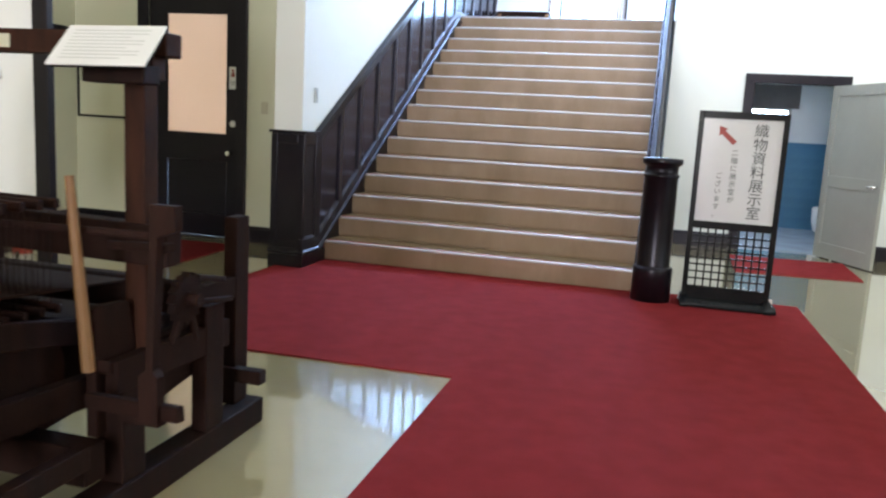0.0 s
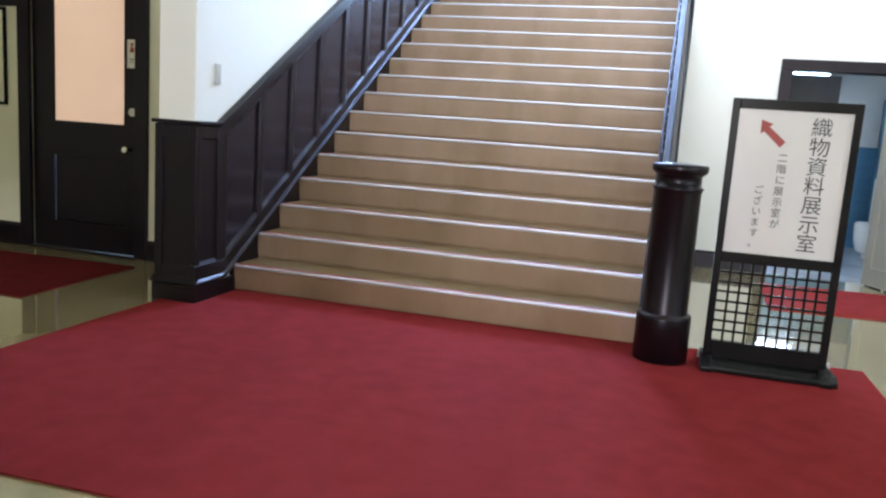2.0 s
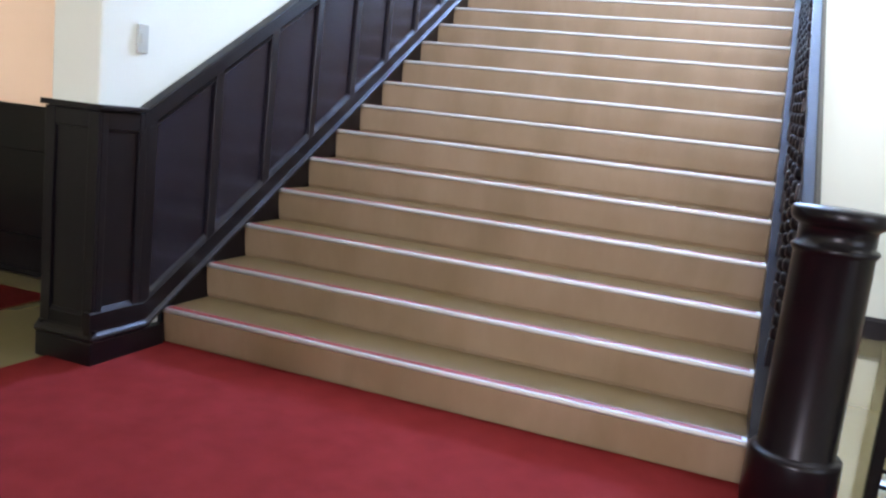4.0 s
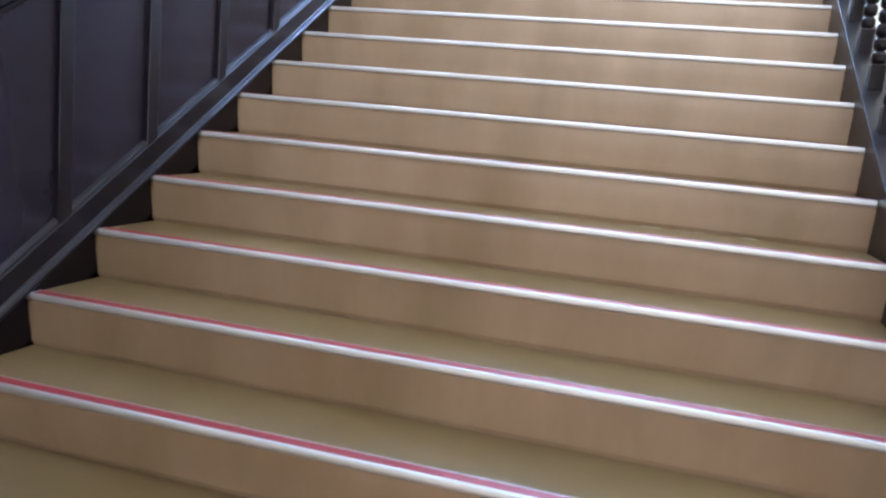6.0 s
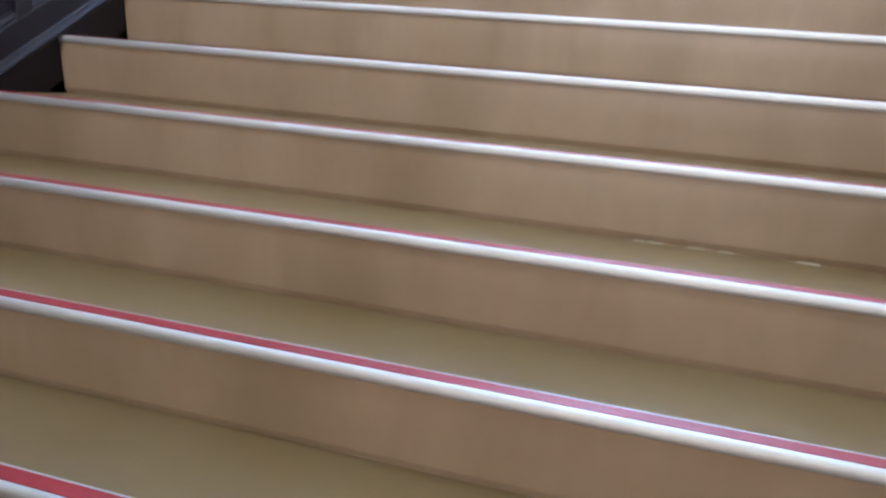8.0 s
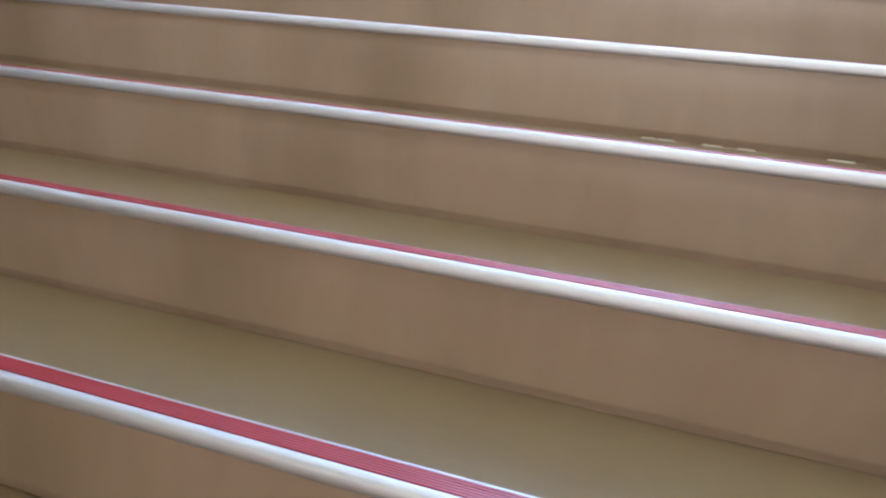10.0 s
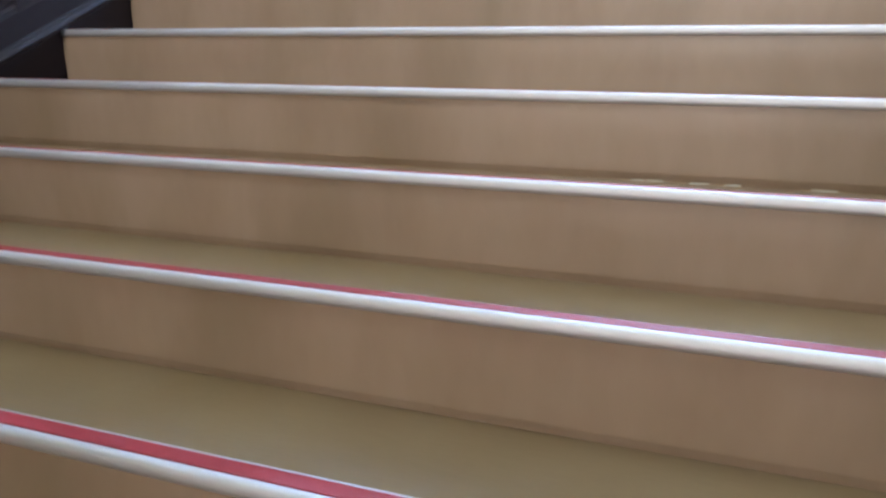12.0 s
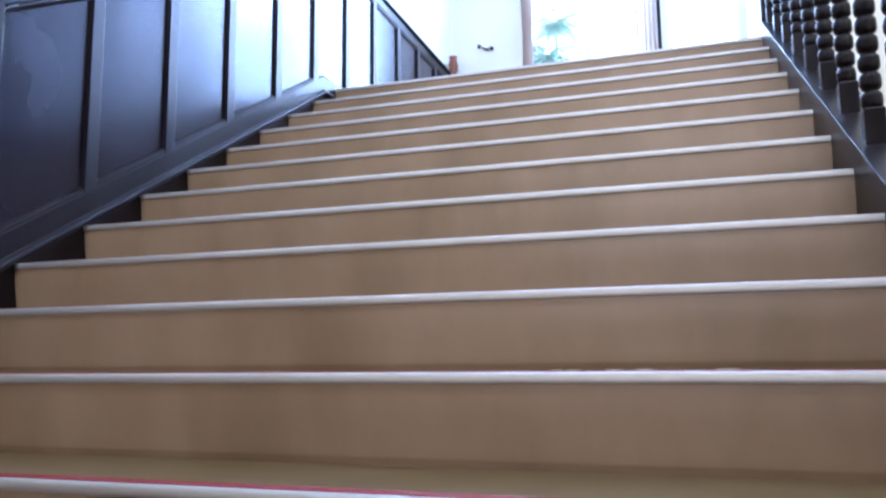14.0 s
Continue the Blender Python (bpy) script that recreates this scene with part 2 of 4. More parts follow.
def prism(bm, points, axis, a, b, bevel=0.0):
    """A polygon in the plane across an axis, drawn out from a to b along it. Points: (y, z) for x, (x, z) for y, (x, y) for z."""
    put = {"x": lambda p, q, c: (c, p, q), "y": lambda p, q, c: (p, c, q), "z": lambda p, q, c: (p, q, c)}[axis]
    one = [bm.verts.new(put(p, q, a)) for p, q in points]
    two = [bm.verts.new(put(p, q, b)) for p, q in points]
    n = len(points)
    faces = [bm.faces.new(one), bm.faces.new(two[::-1])]
    faces += [bm.faces.new((one[i], two[i], two[(i + 1) % n], one[(i + 1) % n])) for i in range(n)]
    bmesh.ops.recalc_face_normals(bm, faces=faces)
    if bevel:
        bmesh.ops.bevel(bm, geom=list({e for f in faces for e in f.edges}), offset=bevel, segments=2, affect="EDGES", profile=0.6)
    return bm


def prismed(points, axis, a, b, bevel=0.0):
    return prism(bmesh.new(), points, axis, a, b, bevel)


def lathe(bm, profile, x, y, z, sides=20):
    """Profile: (radius, height) from the bottom up, turned round the vertical through (x, y)."""
    rings = []
    for r, h in profile:
        rings.append([bm.verts.new((x + r * math.cos(2 * math.pi * k / sides), y + r * math.sin(2 * math.pi * k / sides), z + h)) for k in range(sides)])
    for lo, hi in zip(rings, rings[1:]):
        for k in range(sides):
            f = bm.faces.new((lo[k], lo[(k + 1) % sides], hi[(k + 1) % sides], hi[k]))
            f.smooth = True
    bm.faces.new(rings[0][::-1])
    bm.faces.new(rings[-1])
    return bm


def sweep(path, profile):
    """A moulding: a profile of (x, dz) points carried along stations (y, z)."""
    bm = bmesh.new()
    rings = [[bm.verts.new((x, y, z + dz)) for x, dz in profile] for y, z in path]
    n = len(profile)
    for one, two in zip(rings, rings[1:]):
        for k in range(n):
            bm.faces.new((one[k], two[k], two[(k + 1) % n], one[(k + 1) % n]))
    bm.faces.new(rings[0][::-1])
    bm.faces.new(rings[-1])
    bmesh.ops.recalc_face_normals(bm, faces=bm.faces[:])
    return bm


def rod(bm, a, b, radius, sides=10, radius_b=None):
    """A round bar from a to b."""
    a, b = Vector(a), Vector(b)
    turn = (b - a).to_track_quat("Z", "Y").to_matrix()
    r2 = radius if radius_b is None else radius_b
    rings = [[bm.verts.new(end + turn @ Vector((r * math.cos(2 * math.pi * k / sides), r * math.sin(2 * math.pi * k / sides), 0))) for k in range(sides)]
             for end, r in ((a, radius), (b, r2))]
    for k in range(sides):
        f = bm.faces.new((rings[0][k], rings[0][(k + 1) % sides], rings[1][(k + 1) % sides], rings[1][k]))
        f.smooth = True
    bm.faces.new(rings[0][::-1])
    bm.faces.new(rings[1])
    return bm


def beam(bm, a, b, wide, high, bevel=0.004):
    """A squared timber from a to b: wide across, high upright."""
    a, b = Vector(a), Vector(b)
    d = (b - a).normalized()
    side = d.cross(Vector((0, 0, 1)))
    side = side.normalized() if side.length > 0.01 else Vector((1, 0, 0))
    up = side.cross(d).normalized()
    vs = []
    for end in (a, b):
        for s, u in ((-1, -1), (1, -1), (1, 1), (-1, 1)):
            vs.append(bm.verts.new(end + side * (s * wide / 2) + up * (u * high / 2)))
    faces = [bm.faces.new([vs[i] for i in q]) for q in ((0, 1, 2, 3), (7, 6, 5, 4), (0, 4, 5, 1), (1, 5, 6, 2), (2, 6, 7, 3), (3, 7, 4, 0))]
    bmesh.ops.recalc_face_normals(bm, faces=faces)
    if bevel:
        bmesh.ops.bevel(bm, geom=list({e for f in faces for e in f.edges}), offset=bevel, segments=2, affect="EDGES", profile=0.6)
    return bm


def mesh_of(name, bm, mat):
    me = bpy.data.meshes.new(name)
    bm.to_mesh(me)
    bm.free()
    me.materials.append(mat)
    return me


def thing(name, label, category, bm=None, mat=None, group="", kind="", at=None):
    ob = new(name, mesh_of(name, bm, mat) if bm else None)
    if at is not None:
        ob.matrix_world = at
    return tagged(ob, label, category, group, kind)


def part(name, bm, mat, parent, label="", at=None):
    ob = new(name, bm if isinstance(bm, bpy.types.Mesh) else mesh_of(name, bm, mat))
    ob.parent = parent
    if at is not None:
        ob.matrix_basis = at
    return tagged(ob, label)


def structure(name, bm, mat, label, category):
    return thing(name, label, category, bm, mat, kind="structure")


# ---- setting: floors, walls, ceilings ----
structure("floor", boxed(-3.4, 7.2, -14.0, RIGHT_Y, -0.2, 0.0), FLOOR, "glossy cream sheet flooring of the entrance hall", "floor")
structure("ground", boxed(-80, 80, -80, 140, -0.6, -0.4), GROUND, "pale ground outside round the building", "ground")

bm = boxed(-3.3, -3.1, -14.0, DOOR_Y + 0.2, 0, HALL_TOP)
structure("wall_west", bm, PLASTER, "cream plastered hall wall with dark baseboard", "wall")
bm = prismed([(-3.1, 0), (-2.222, 0), (-2.222, 2.5), (-1.222, 2.5), (-1.222, 0), (-0.29, 0), (-0.29, HALL_TOP), (-3.1, HALL_TOP)], "y", DOOR_Y, DOOR_Y + 0.2)
structure("wall_door", bm, PLASTER, "cream plastered wall round a dark glazed door", "wall")
bm = boxed(-0.29, WALL_L, -0.44, BACK_Y, 0, WELL_TOP, 0.012)
structure("wall_stair_west", bm, WHITE, "white plastered wall above the stair panelling", "wall")
bm = prismed([(SIDE_X, 0), (3.83, 0), (3.83, 1.95), (4.76, 1.95), (4.76, 0), (7.2, 0), (7.2, WELL_TOP), (SIDE_X, WELL_TOP)], "y", RIGHT_Y, RIGHT_Y + 0.15)
structure("wall_washroom", bm, WHITE, "white plastered wall round the open washroom door", "wall")
bm = boxed(SIDE_X, SIDE_X + 0.15, RIGHT_Y + 0.15, BACK_Y, 0, WELL_TOP)
structure("wall_stair_east", bm, WHITE, "white plastered wall beside the stair landing", "wall")
WINDOWS = [(0.76, 2.06), (2.14, 2.84)]
bm = bmesh.new()
for a, b in ((-0.29, 0.76), (2.06, 2.14), (2.84, SIDE_X + 0.15)):
    box(bm, a, b, BACK_Y, BACK_Y + 0.25, 0, WELL_TOP)
for a, b in WINDOWS:
    box(bm, a, b, BACK_Y, BACK_Y + 0.25, 0, 2.98)
    box(bm, a, b, BACK_Y, BACK_Y + 0.25, 5.75, WELL_TOP)
structure("wall_landing", bm, WHITE, "white landing wall with two tall windows", "wall")
# the opening in this wall is made up to let the east fill in
bm = boxed(7.0, 7.2, -14.0, -4.8, 0, HALL_TOP)
box(bm, 7.0, 7.2, -1.6, RIGHT_Y, 0, HALL_TOP)
box(bm, 7.0, 7.2, -0.6, RIGHT_Y, HALL_TOP, WELL_TOP)
box(bm, 7.0, 7.2, -4.8, -1.6, 0, 1.1)
box(bm, 7.0, 7.2, -4.8, -1.6, 3.1, HALL_TOP)
structure("wall_east", bm, PLASTER, "cream plastered hall wall", "wall")
bm = boxed(-3.4, 0.95, -14.2, -14.0, 0, HALL_TOP)
box(bm, 3.45, 7.2, -14.2, -14.0, 0, HALL_TOP)
box(bm, 0.95, 3.45, -14.2, -14.0, 3.65, HALL_TOP)
structure("wall_entrance", bm, PLASTER, "cream plastered wall at the entrance", "wall")
bm = boxed(-3.3, 7.2, -14.2, -0.44, HALL_TOP, HALL_TOP + 0.2)
box(bm, -3.3, -0.29, -0.44, DOOR_Y + 0.2, HALL_TOP, HALL_TOP + 0.2)
structure("ceiling", bm, PLASTER, "plain plastered hall ceiling", "ceiling")
bm = boxed(-0.29, SIDE_X + 0.15, -0.6, BACK_Y + 0.25, WELL_TOP, WELL_TOP + 0.2)
# the well is widened and its front left open for the added fill
box(bm, SIDE_X + 0.15, 7.2, -0.6, RIGHT_Y + 0.15, WELL_TOP, WELL_TOP + 0.2)
box(bm, WALL_L, 7.2, -0.6, -0.44, HALL_TOP + 0.2, 4.35)
structure("ceiling_stairwell", bm, WHITE, "white plastered stairwell ceiling", "ceiling")
structure("floor_landing", boxed(WALL_L, SIDE_X, TOP_Y + 0.06, BACK_Y, LANDING - 0.2, LANDING), LINO, "brown linoleum floor of the stair landing", "floor")

# carpets
def carpet(name, points, label, mat=CARPET):
    return structure(name, prismed(points, "z", 0.001, 0.009), mat, label, "carpet")


carpet("carpet", [(-0.245, -2.765), (1.922, -2.73), (1.90, -13.8), (4.06, -13.8), (3.98, 0.10), (-0.235, 0.10)], "red carpet leading through the hall to the stairs")
carpet("mat", [(-2.2, -0.82), (-0.955, -0.87), (-1.01, 0.28), (-2.22, 0.24)], "red mat before the glazed door, its shade put into the colour", SHADED_MAT)
carpet("mat", [(3.65, 1.64), (4.83, 1.74), (4.88, 2.89), (3.70, 2.80)], "red mat before the washroom door")

# ---- the staircase ----
EDGE_GLINTS = [(1.935, 1.962, 5), (1.968, 2.004, 5), (2.06, 2.10, 5), (2.13, 2.165, 5), (2.30, 2.35, 5)]
stairs = thing("staircase", "broad stairs in worn brown linoleum with metal nosings", "staircase")
LAP = 0.022


def round_front(me, chosen):
    """Shade the chosen long faces as one rounded surface, with sharp edges to the rest."""
    for f in me.polygons:
        f.use_smooth = len(f.vertices) == 4 and chosen(f.normal)
    shared = collections.Counter(k for f in me.polygons if f.use_smooth for k in f.edge_keys)
    for e in me.edges:
        e.use_edge_sharp = shared[e.key] == 1


# the linoleum of one step: a sheet on the riser, slightly hollow, and a sheet on the tread
riser = [(0.003, -0.012), (0.005, -0.045), (0.009, -0.08), (0.014, -0.11), (LAP - 0.003, -0.14), (LAP, -0.164), (LAP + 0.002, -0.171), (LAP + 0.009, -0.177), (LAP + 0.010, -RISE), (LAP + 0.05, -RISE), (LAP + 0.05, -0.012)]
tread = [(0.004, -0.0119), (GOING + LAP + 0.02, -0.0119), (GOING + LAP + 0.02, 0.0), (0.004, 0.0)]
riser_mesh = mesh_of("riser", prismed(riser, "x", 0.0, WIDE), LINO)
round_front(riser_mesh, lambda n: n.y < -0.05)
tread_mesh = mesh_of("tread", prismed(tread, "x", 0.0, WIDE), TREAD)
nose = [(0.003, -0.0185), (-0.0025, -0.0180), (-0.0045, -0.0155), (-0.0055, -0.010), (-0.0056, -0.004), (-0.0045, 0.000), (-0.001, 0.0036), (0.004, 0.005),
        (0.0095, 0.005), (0.0095, 0.003), (0.049, 0.003), (0.049, 0.005), (0.053, 0.005), (0.056, 0.001), (0.056, 0.0), (0.006, 0.0), (0.006, -0.0185)]
nose_mesh = mesh_of("nosing", prismed(nose, "x", 0.002, WIDE - 0.002), ALUMINIUM)
round_front(nose_mesh, lambda n: n.y < -0.05 or n.z > 0.93 and n.y < 0)
ribs = [(0.011, 0.0032)]
for k in range(6):
    y = 0.011 + 0.006 * k
    ribs += [(y + 0.0005, 0.0066), (y + 0.0040, 0.0066), (y + 0.0050, 0.0048)]
bm = prismed(ribs + [(0.0475, 0.0032)], "x", 0.02, WIDE - 0.02)
insert_mesh = mesh_of("insert", bm, RUBBER)
for k in range(STEPS):
    at = pose(0, k * GOING, (k + 1) * RISE)
    part("riser", riser_mesh, LINO, stairs, "brown linoleum riser" if k == 0 else "", at=at)
    step = part("tread", tread_mesh, TREAD, stairs, "olive-brown linoleum tread" if k == 0 else "", at=at)
    nosing = part("nosing", nose_mesh, ALUMINIUM, step, "aluminium step nosing" if k == 0 else "")
    part("insert", insert_mesh, RUBBER, nosing, "ribbed red rubber insert" if k == 0 else "")

# torn linoleum edges, with glints of light put in as pale slivers
for x0, x1, k in EDGE_GLINTS:
    y, z = k * GOING + LAP - 0.001, k * RISE
    part("torn_edge_glint", prismed([(y, z), (y + 0.006, z + 0.0003), (y + 0.005, z + 0.0035), (y + 0.001, z + 0.0018)], "x", x0, x1), EDGE_GLINT, stairs, "pale torn linoleum edge with its glint in the colour")


def slope(y, above):
    """Height over a point of the flight, reckoned up from the line of the nosings."""
    return RISE + PITCH * y + above


# dark panelling up the wall
dado = thing("stair_panelling", "dark varnished wooden panelling rising beside the stairs", "panelling", kind="structure")
X0, X1 = WALL_L, 0.0
SLOPE_Y = -0.195
LEVEL = slope(SLOPE_Y, 1.08)
LEND = TOP_Y - 0.03
HIGH = slope(LEND, 1.075)


def run(points_lo, points_hi):
    return points_lo + points_hi[::-1]


part("string_board", prismed(run([(0.0, 0.0), (TOP_Y + 0.02, LANDING - 0.1), (LEND + 0.2, LANDING), (BACK_Y, LANDING)],
                                 [(0.0, slope(0, 0.03)), (TOP_Y - 0.10, slope(TOP_Y - 0.10, 0.03)), (BACK_Y, slope(TOP_Y - 0.10, 0.03))]), "x", X0, X1 - 0.002), WOOD, dado)
LOW_END = TOP_Y - 0.17
LOW = [(-0.474, 0.106), ((0.106 - RISE) / PITCH, 0.106), (LOW_END, slope(LOW_END, 0)), (BACK_Y, slope(LOW_END, 0))]
part("bottom_rail", sweep(LOW, [(X0, 0.006), (0.008, 0.006), (0.018, 0.010), (0.024, 0.018), (0.024, 0.026), (0.019, 0.036), (0.009, 0.045), (0.006, 0.050), (0.006, 0.134), (0.001, 0.142), (X0, 0.142)]), WOOD, dado)
part("top_rail", prismed(run([(SLOPE_Y, LEVEL - 0.10), (LEND, HIGH - 0.10), (BACK_Y, HIGH - 0.10)],
                             [(SLOPE_Y, LEVEL - 0.025), (LEND, HIGH - 0.025), (BACK_Y, HIGH - 0.025)]), "x", X0, X1 + 0.006, 0.004), WOOD, dado)
part("cap", prismed(run([(-0.47, LEVEL - 0.022), (SLOPE_Y, LEVEL - 0.022), (LEND, HIGH - 0.022), (BACK_Y, HIGH - 0.022)],
                        [(-0.47, LEVEL), (SLOPE_Y - 0.004, LEVEL), (LEND, HIGH), (BACK_Y, HIGH)]), "x", X0, X1 + 0.028, 0.005), WOOD, dado)
STILES = [-0.14, 0.33, 0.80, 1.27, 1.76, 2.24, 2.72, 3.20, 3.69, 4.16, 4.65, 5.15, 5.67, 6.17, 6.66, 7.15]


def band(y, above):
    return slope(min(y, LEND if above > 0.5 else LOW_END), above)


for y in STILES:
    w = 0.032
    part("stile", prismed([(y - w, band(y - w, 0.136)), (y + w, band(y + w, 0.136)), (y + w, band(y + w, 0.98)), (y - w, band(y - w, 0.98))],
                          "x", X0, X1 + 0.005, 0.003), WOOD, dado)
for a, b in zip(STILES, STILES[1:]):
    a, b = a + 0.024, b - 0.024
    part("panel", prismed([(a, band(a, 0.12)), (b, band(b, 0.12)), (b, band(b, 0.985)), (a, band(a, 0.985))], "x", X0, X1 - 0.014), PANEL, dado)

for a, b in zip(STILES, STILES[1:]):
    a, b = a + 0.032, b - 0.032
    part("moulding", sweep([(a, band(a, 0)), (b, band(b, 0))], [(-0.020, 0.1425), (0.003, 0.1425), (0.003, 0.149), (-0.004, 0.160), (-0.0138, 0.167), (-0.020, 0.167)]), WOOD, dado)
    part("moulding", sweep([(a, band(a, 0.945) - 0.945), (b, band(b, 0.945) - 0.945)], [(-0.020, 0.945), (-0.0138, 0.945), (-0.004, 0.953), (0.003, 0.962), (0.003, 0.970), (-0.020, 0.970)]), WOOD, dado)

# panelled pier at the foot of the wall
pier = thing("pier_panelling", "dark varnished panelling round the wall end at the foot of the stairs", "panelling", kind="structure")
PF, PL = -0.456, -0.292          # front and outer face of the pier
part("body", boxed(PL, -0.008, PF + 0.006, SLOPE_Y + 0.03, 0.0, LEVEL - 0.022, 0.004), WOOD, pier)
part("plinth", boxed(PL - 0.016, 0.014, PF - 0.018, -0.002, 0.0, 0.112, 0.006), WOOD, pier)
# the moulding of the string turns level above the plinth and runs on round the pier
bead = [(0.0, 0.006), (0.018, 0.010), (0.024, 0.018), (0.024, 0.026), (0.019, 0.036), (0.004, 0.050), (0.0, 0.060)]
part("plinth_moulding", prismed([(PF - o, 0.106 + h) for o, h in bead] + [(PF + 0.01, 0.166), (PF + 0.01, 0.112)], "x", PL - 0.018, 0.018), WOOD, pier)
part("plinth_moulding", prismed([(PL + 0.002 - o, 0.106 + h) for o, h in bead] + [(PL + 0.012, 0.166), (PL + 0.012, 0.112)], "y", PF - 0.010, DOOR_Y), WOOD, pier)
for x0, x1 in ((PL - 0.006, PL + 0.05), (-0.056, 0.002)):
    part("stile", boxed(x0, x1, PF - 0.006, PF + 0.012, 0.1665, LEVEL - 0.028, 0.004), WOOD, pier)
part("stile", boxed(-0.012, 0.003, PF + 0.0125, PF + 0.05, 0.1665, LEVEL - 0.028, 0.004), WOOD, pier)
part("stile", boxed(-0.012, 0.004, SLOPE_Y - 0.025, SLOPE_Y + 0.025, 0.1665, LEVEL - 0.028, 0.004), WOOD, pier)
part("rail", boxed(PL + 0.05, -0.056, PF - 0.004, PF + 0.012, 0.1665, 0.225, 0.004), WOOD, pier)
part("rail", boxed(PL + 0.05, -0.056, PF - 0.004, PF + 0.012, LEVEL - 0.105, LEVEL - 0.028, 0.004), WOOD, pier)
part("rail", boxed(-0.012, 0.002, PF + 0.05, SLOPE_Y - 0.025, LEVEL - 0.105, LEVEL - 0.028, 0.004), WOOD, pier)
# sloped fillets that frame the sunk panels
part("fillet", prismed([(-0.010, 0.2481), (0.003, 0.2481), (-0.007, 0.264), (-0.010, 0.264)], "y", PF + 0.05, SLOPE_Y - 0.025), WOOD, pier)
part("fillet", prismed([(-0.010, LEVEL - 0.1051), (0.001, LEVEL - 0.1051), (-0.007, LEVEL - 0.118), (-0.010, LEVEL - 0.118)], "y", PF + 0.05, SLOPE_Y - 0.025), WOOD, pier)
part("fillet", prismed([(PF + 0.008, 0.2251), (PF - 0.003, 0.2251), (PF + 0.005, 0.240), (PF + 0.008, 0.240)], "x", PL + 0.05, -0.056), WOOD, pier)
part("cap", boxed(PL - 0.02, X1 + 0.026, PF - 0.022, PF - 0.0165, LEVEL - 0.024, LEVEL, 0.002), WOOD, pier)
part("cap", boxed(PL - 0.02, PL + 0.001, PF - 0.0163, 0.0, LEVEL - 0.024, LEVEL, 0.004), WOOD, pier)
part("side_body", boxed(PL, -0.289, PF + 0.01, DOOR_Y, 0.0, LEVEL - 0.026), WOOD, pier)
part("plinth_side", boxed(PL - 0.016, PL - 0.0005, 0.0, DOOR_Y, 0.0, 0.112, 0.006), WOOD, pier)

# balustrade
rail = thing("balustrade", "dark wooden balustrade of turned bobbin balusters", "balustrade", kind="structure")
BX = 2.792
part("string", prismed([(-0.15, 0.0), (0.2, 0.0), (TOP_Y + 0.3, LANDING - 0.25), (TOP_Y + 0.3, LANDING), (TOP_Y, slope(TOP_Y, 0.055)), (-0.15, slope(-0.15, 0.055))],
                       "x", WIDE, WIDE + 0.135), WOOD, rail)
part("shoe", prismed([(-0.15, slope(-0.15, 0.055)), (TOP_Y, slope(TOP_Y, 0.055)), (TOP_Y, slope(TOP_Y, 0.09)), (-0.15, slope(-0.15, 0.09))],
                     "x", WIDE - 0.004, WIDE + 0.137, 0.004), WOOD, rail)
RAILH = 0.86
part("handrail", sweep([(-0.28, slope(-0.28, RAILH)), (TOP_Y + 0.1, slope(TOP_Y + 0.1, RAILH))],
                       [(BX - 0.024, -0.075), (BX - 0.034, -0.062), (BX - 0.034, -0.026), (BX - 0.030, -0.020), (BX + 0.006, 0.0), (BX + 0.014, -0.002),
                        (BX + 0.032, -0.024), (BX + 0.035, -0.034), (BX + 0.035, -0.062), (BX + 0.026, -0.075)]), WOOD, rail)
bm = boxed(-0.029, 0.029, -0.029, 0.029, -0.05, 0.092, 0.006)
h = 0.089
bead = [(0.015, h)]
while h < 0.60:
    bead += [(0.023, h + 0.004), (0.028, h + 0.010), (0.030, h + 0.018), (0.030, h + 0.038), (0.028, h + 0.046), (0.023, h + 0.052), (0.015, h + 0.056)]
    h += 0.056
lathe(bm, bead, 0, 0, 0, 12)
box(bm, -0.029, 0.029, -0.029, 0.029, h, 0.715, 0.006)
baluster_mesh = mesh_of("baluster", bm, WOOD)
for k in range(1, STEPS):
    y = k * GOING - 0.03
    part("baluster", baluster_mesh, WOOD, rail, at=pose(BX - 0.018, y, slope(y, 0.09)))
newel_prof = [(0.150, 0.0), (0.150, 0.255), (0.148, 0.268), (0.141, 0.275), (0.128, 0.278), (0.1255, 0.285), (0.1245, 0.955), (0.130, 0.965), (0.136, 0.975), (0.130, 0.985), (0.120, 0.99),
              (0.120, 1.045), (0.128, 1.05), (0.146, 1.065), (0.150, 1.075), (0.150, 1.098), (0.145, 1.106), (0.05, 1.112)]
newel = thing("newel_post", "thick round dark varnished newel post at the foot of the stairs", "newel post", lathe(bmesh.new(), newel_prof, 2.86, -0.215, 0.0, 48), WOOD)
thing("newel_post", "dark wooden newel post at the head of the stairs", "newel post", boxed(BX - 0.07, BX + 0.07, TOP_Y + 0.02, TOP_Y + 0.16, LANDING, LANDING + 1.25, 0.01), WOOD)

# ---- doors, baseboards, rails ----
glazed = thing("door_1", "dark varnished door with a frosted peach-coloured pane, closed", "door", kind="structure", at=pose(-0.022, 0, 0))
DY = DOOR_Y
part("frame", boxed(-2.31, -2.2, DY - 0.035, DY + 0.2, 0, 2.5, 0.006), WOOD, glazed)
part("frame", boxed(-1.2, -1.09, DY - 0.035, DY + 0.2, 0, 2.5, 0.006), WOOD, glazed)
part("frame", boxed(-2.31, -1.09, DY - 0.04, DY + 0.2, 2.5, 2.62, 0.006), WOOD, glazed)
leaf = part("leaf", boxed(-2.198, -2.0, DY + 0.01, DY + 0.055, 0.02, 2.495), WOOD, glazed)
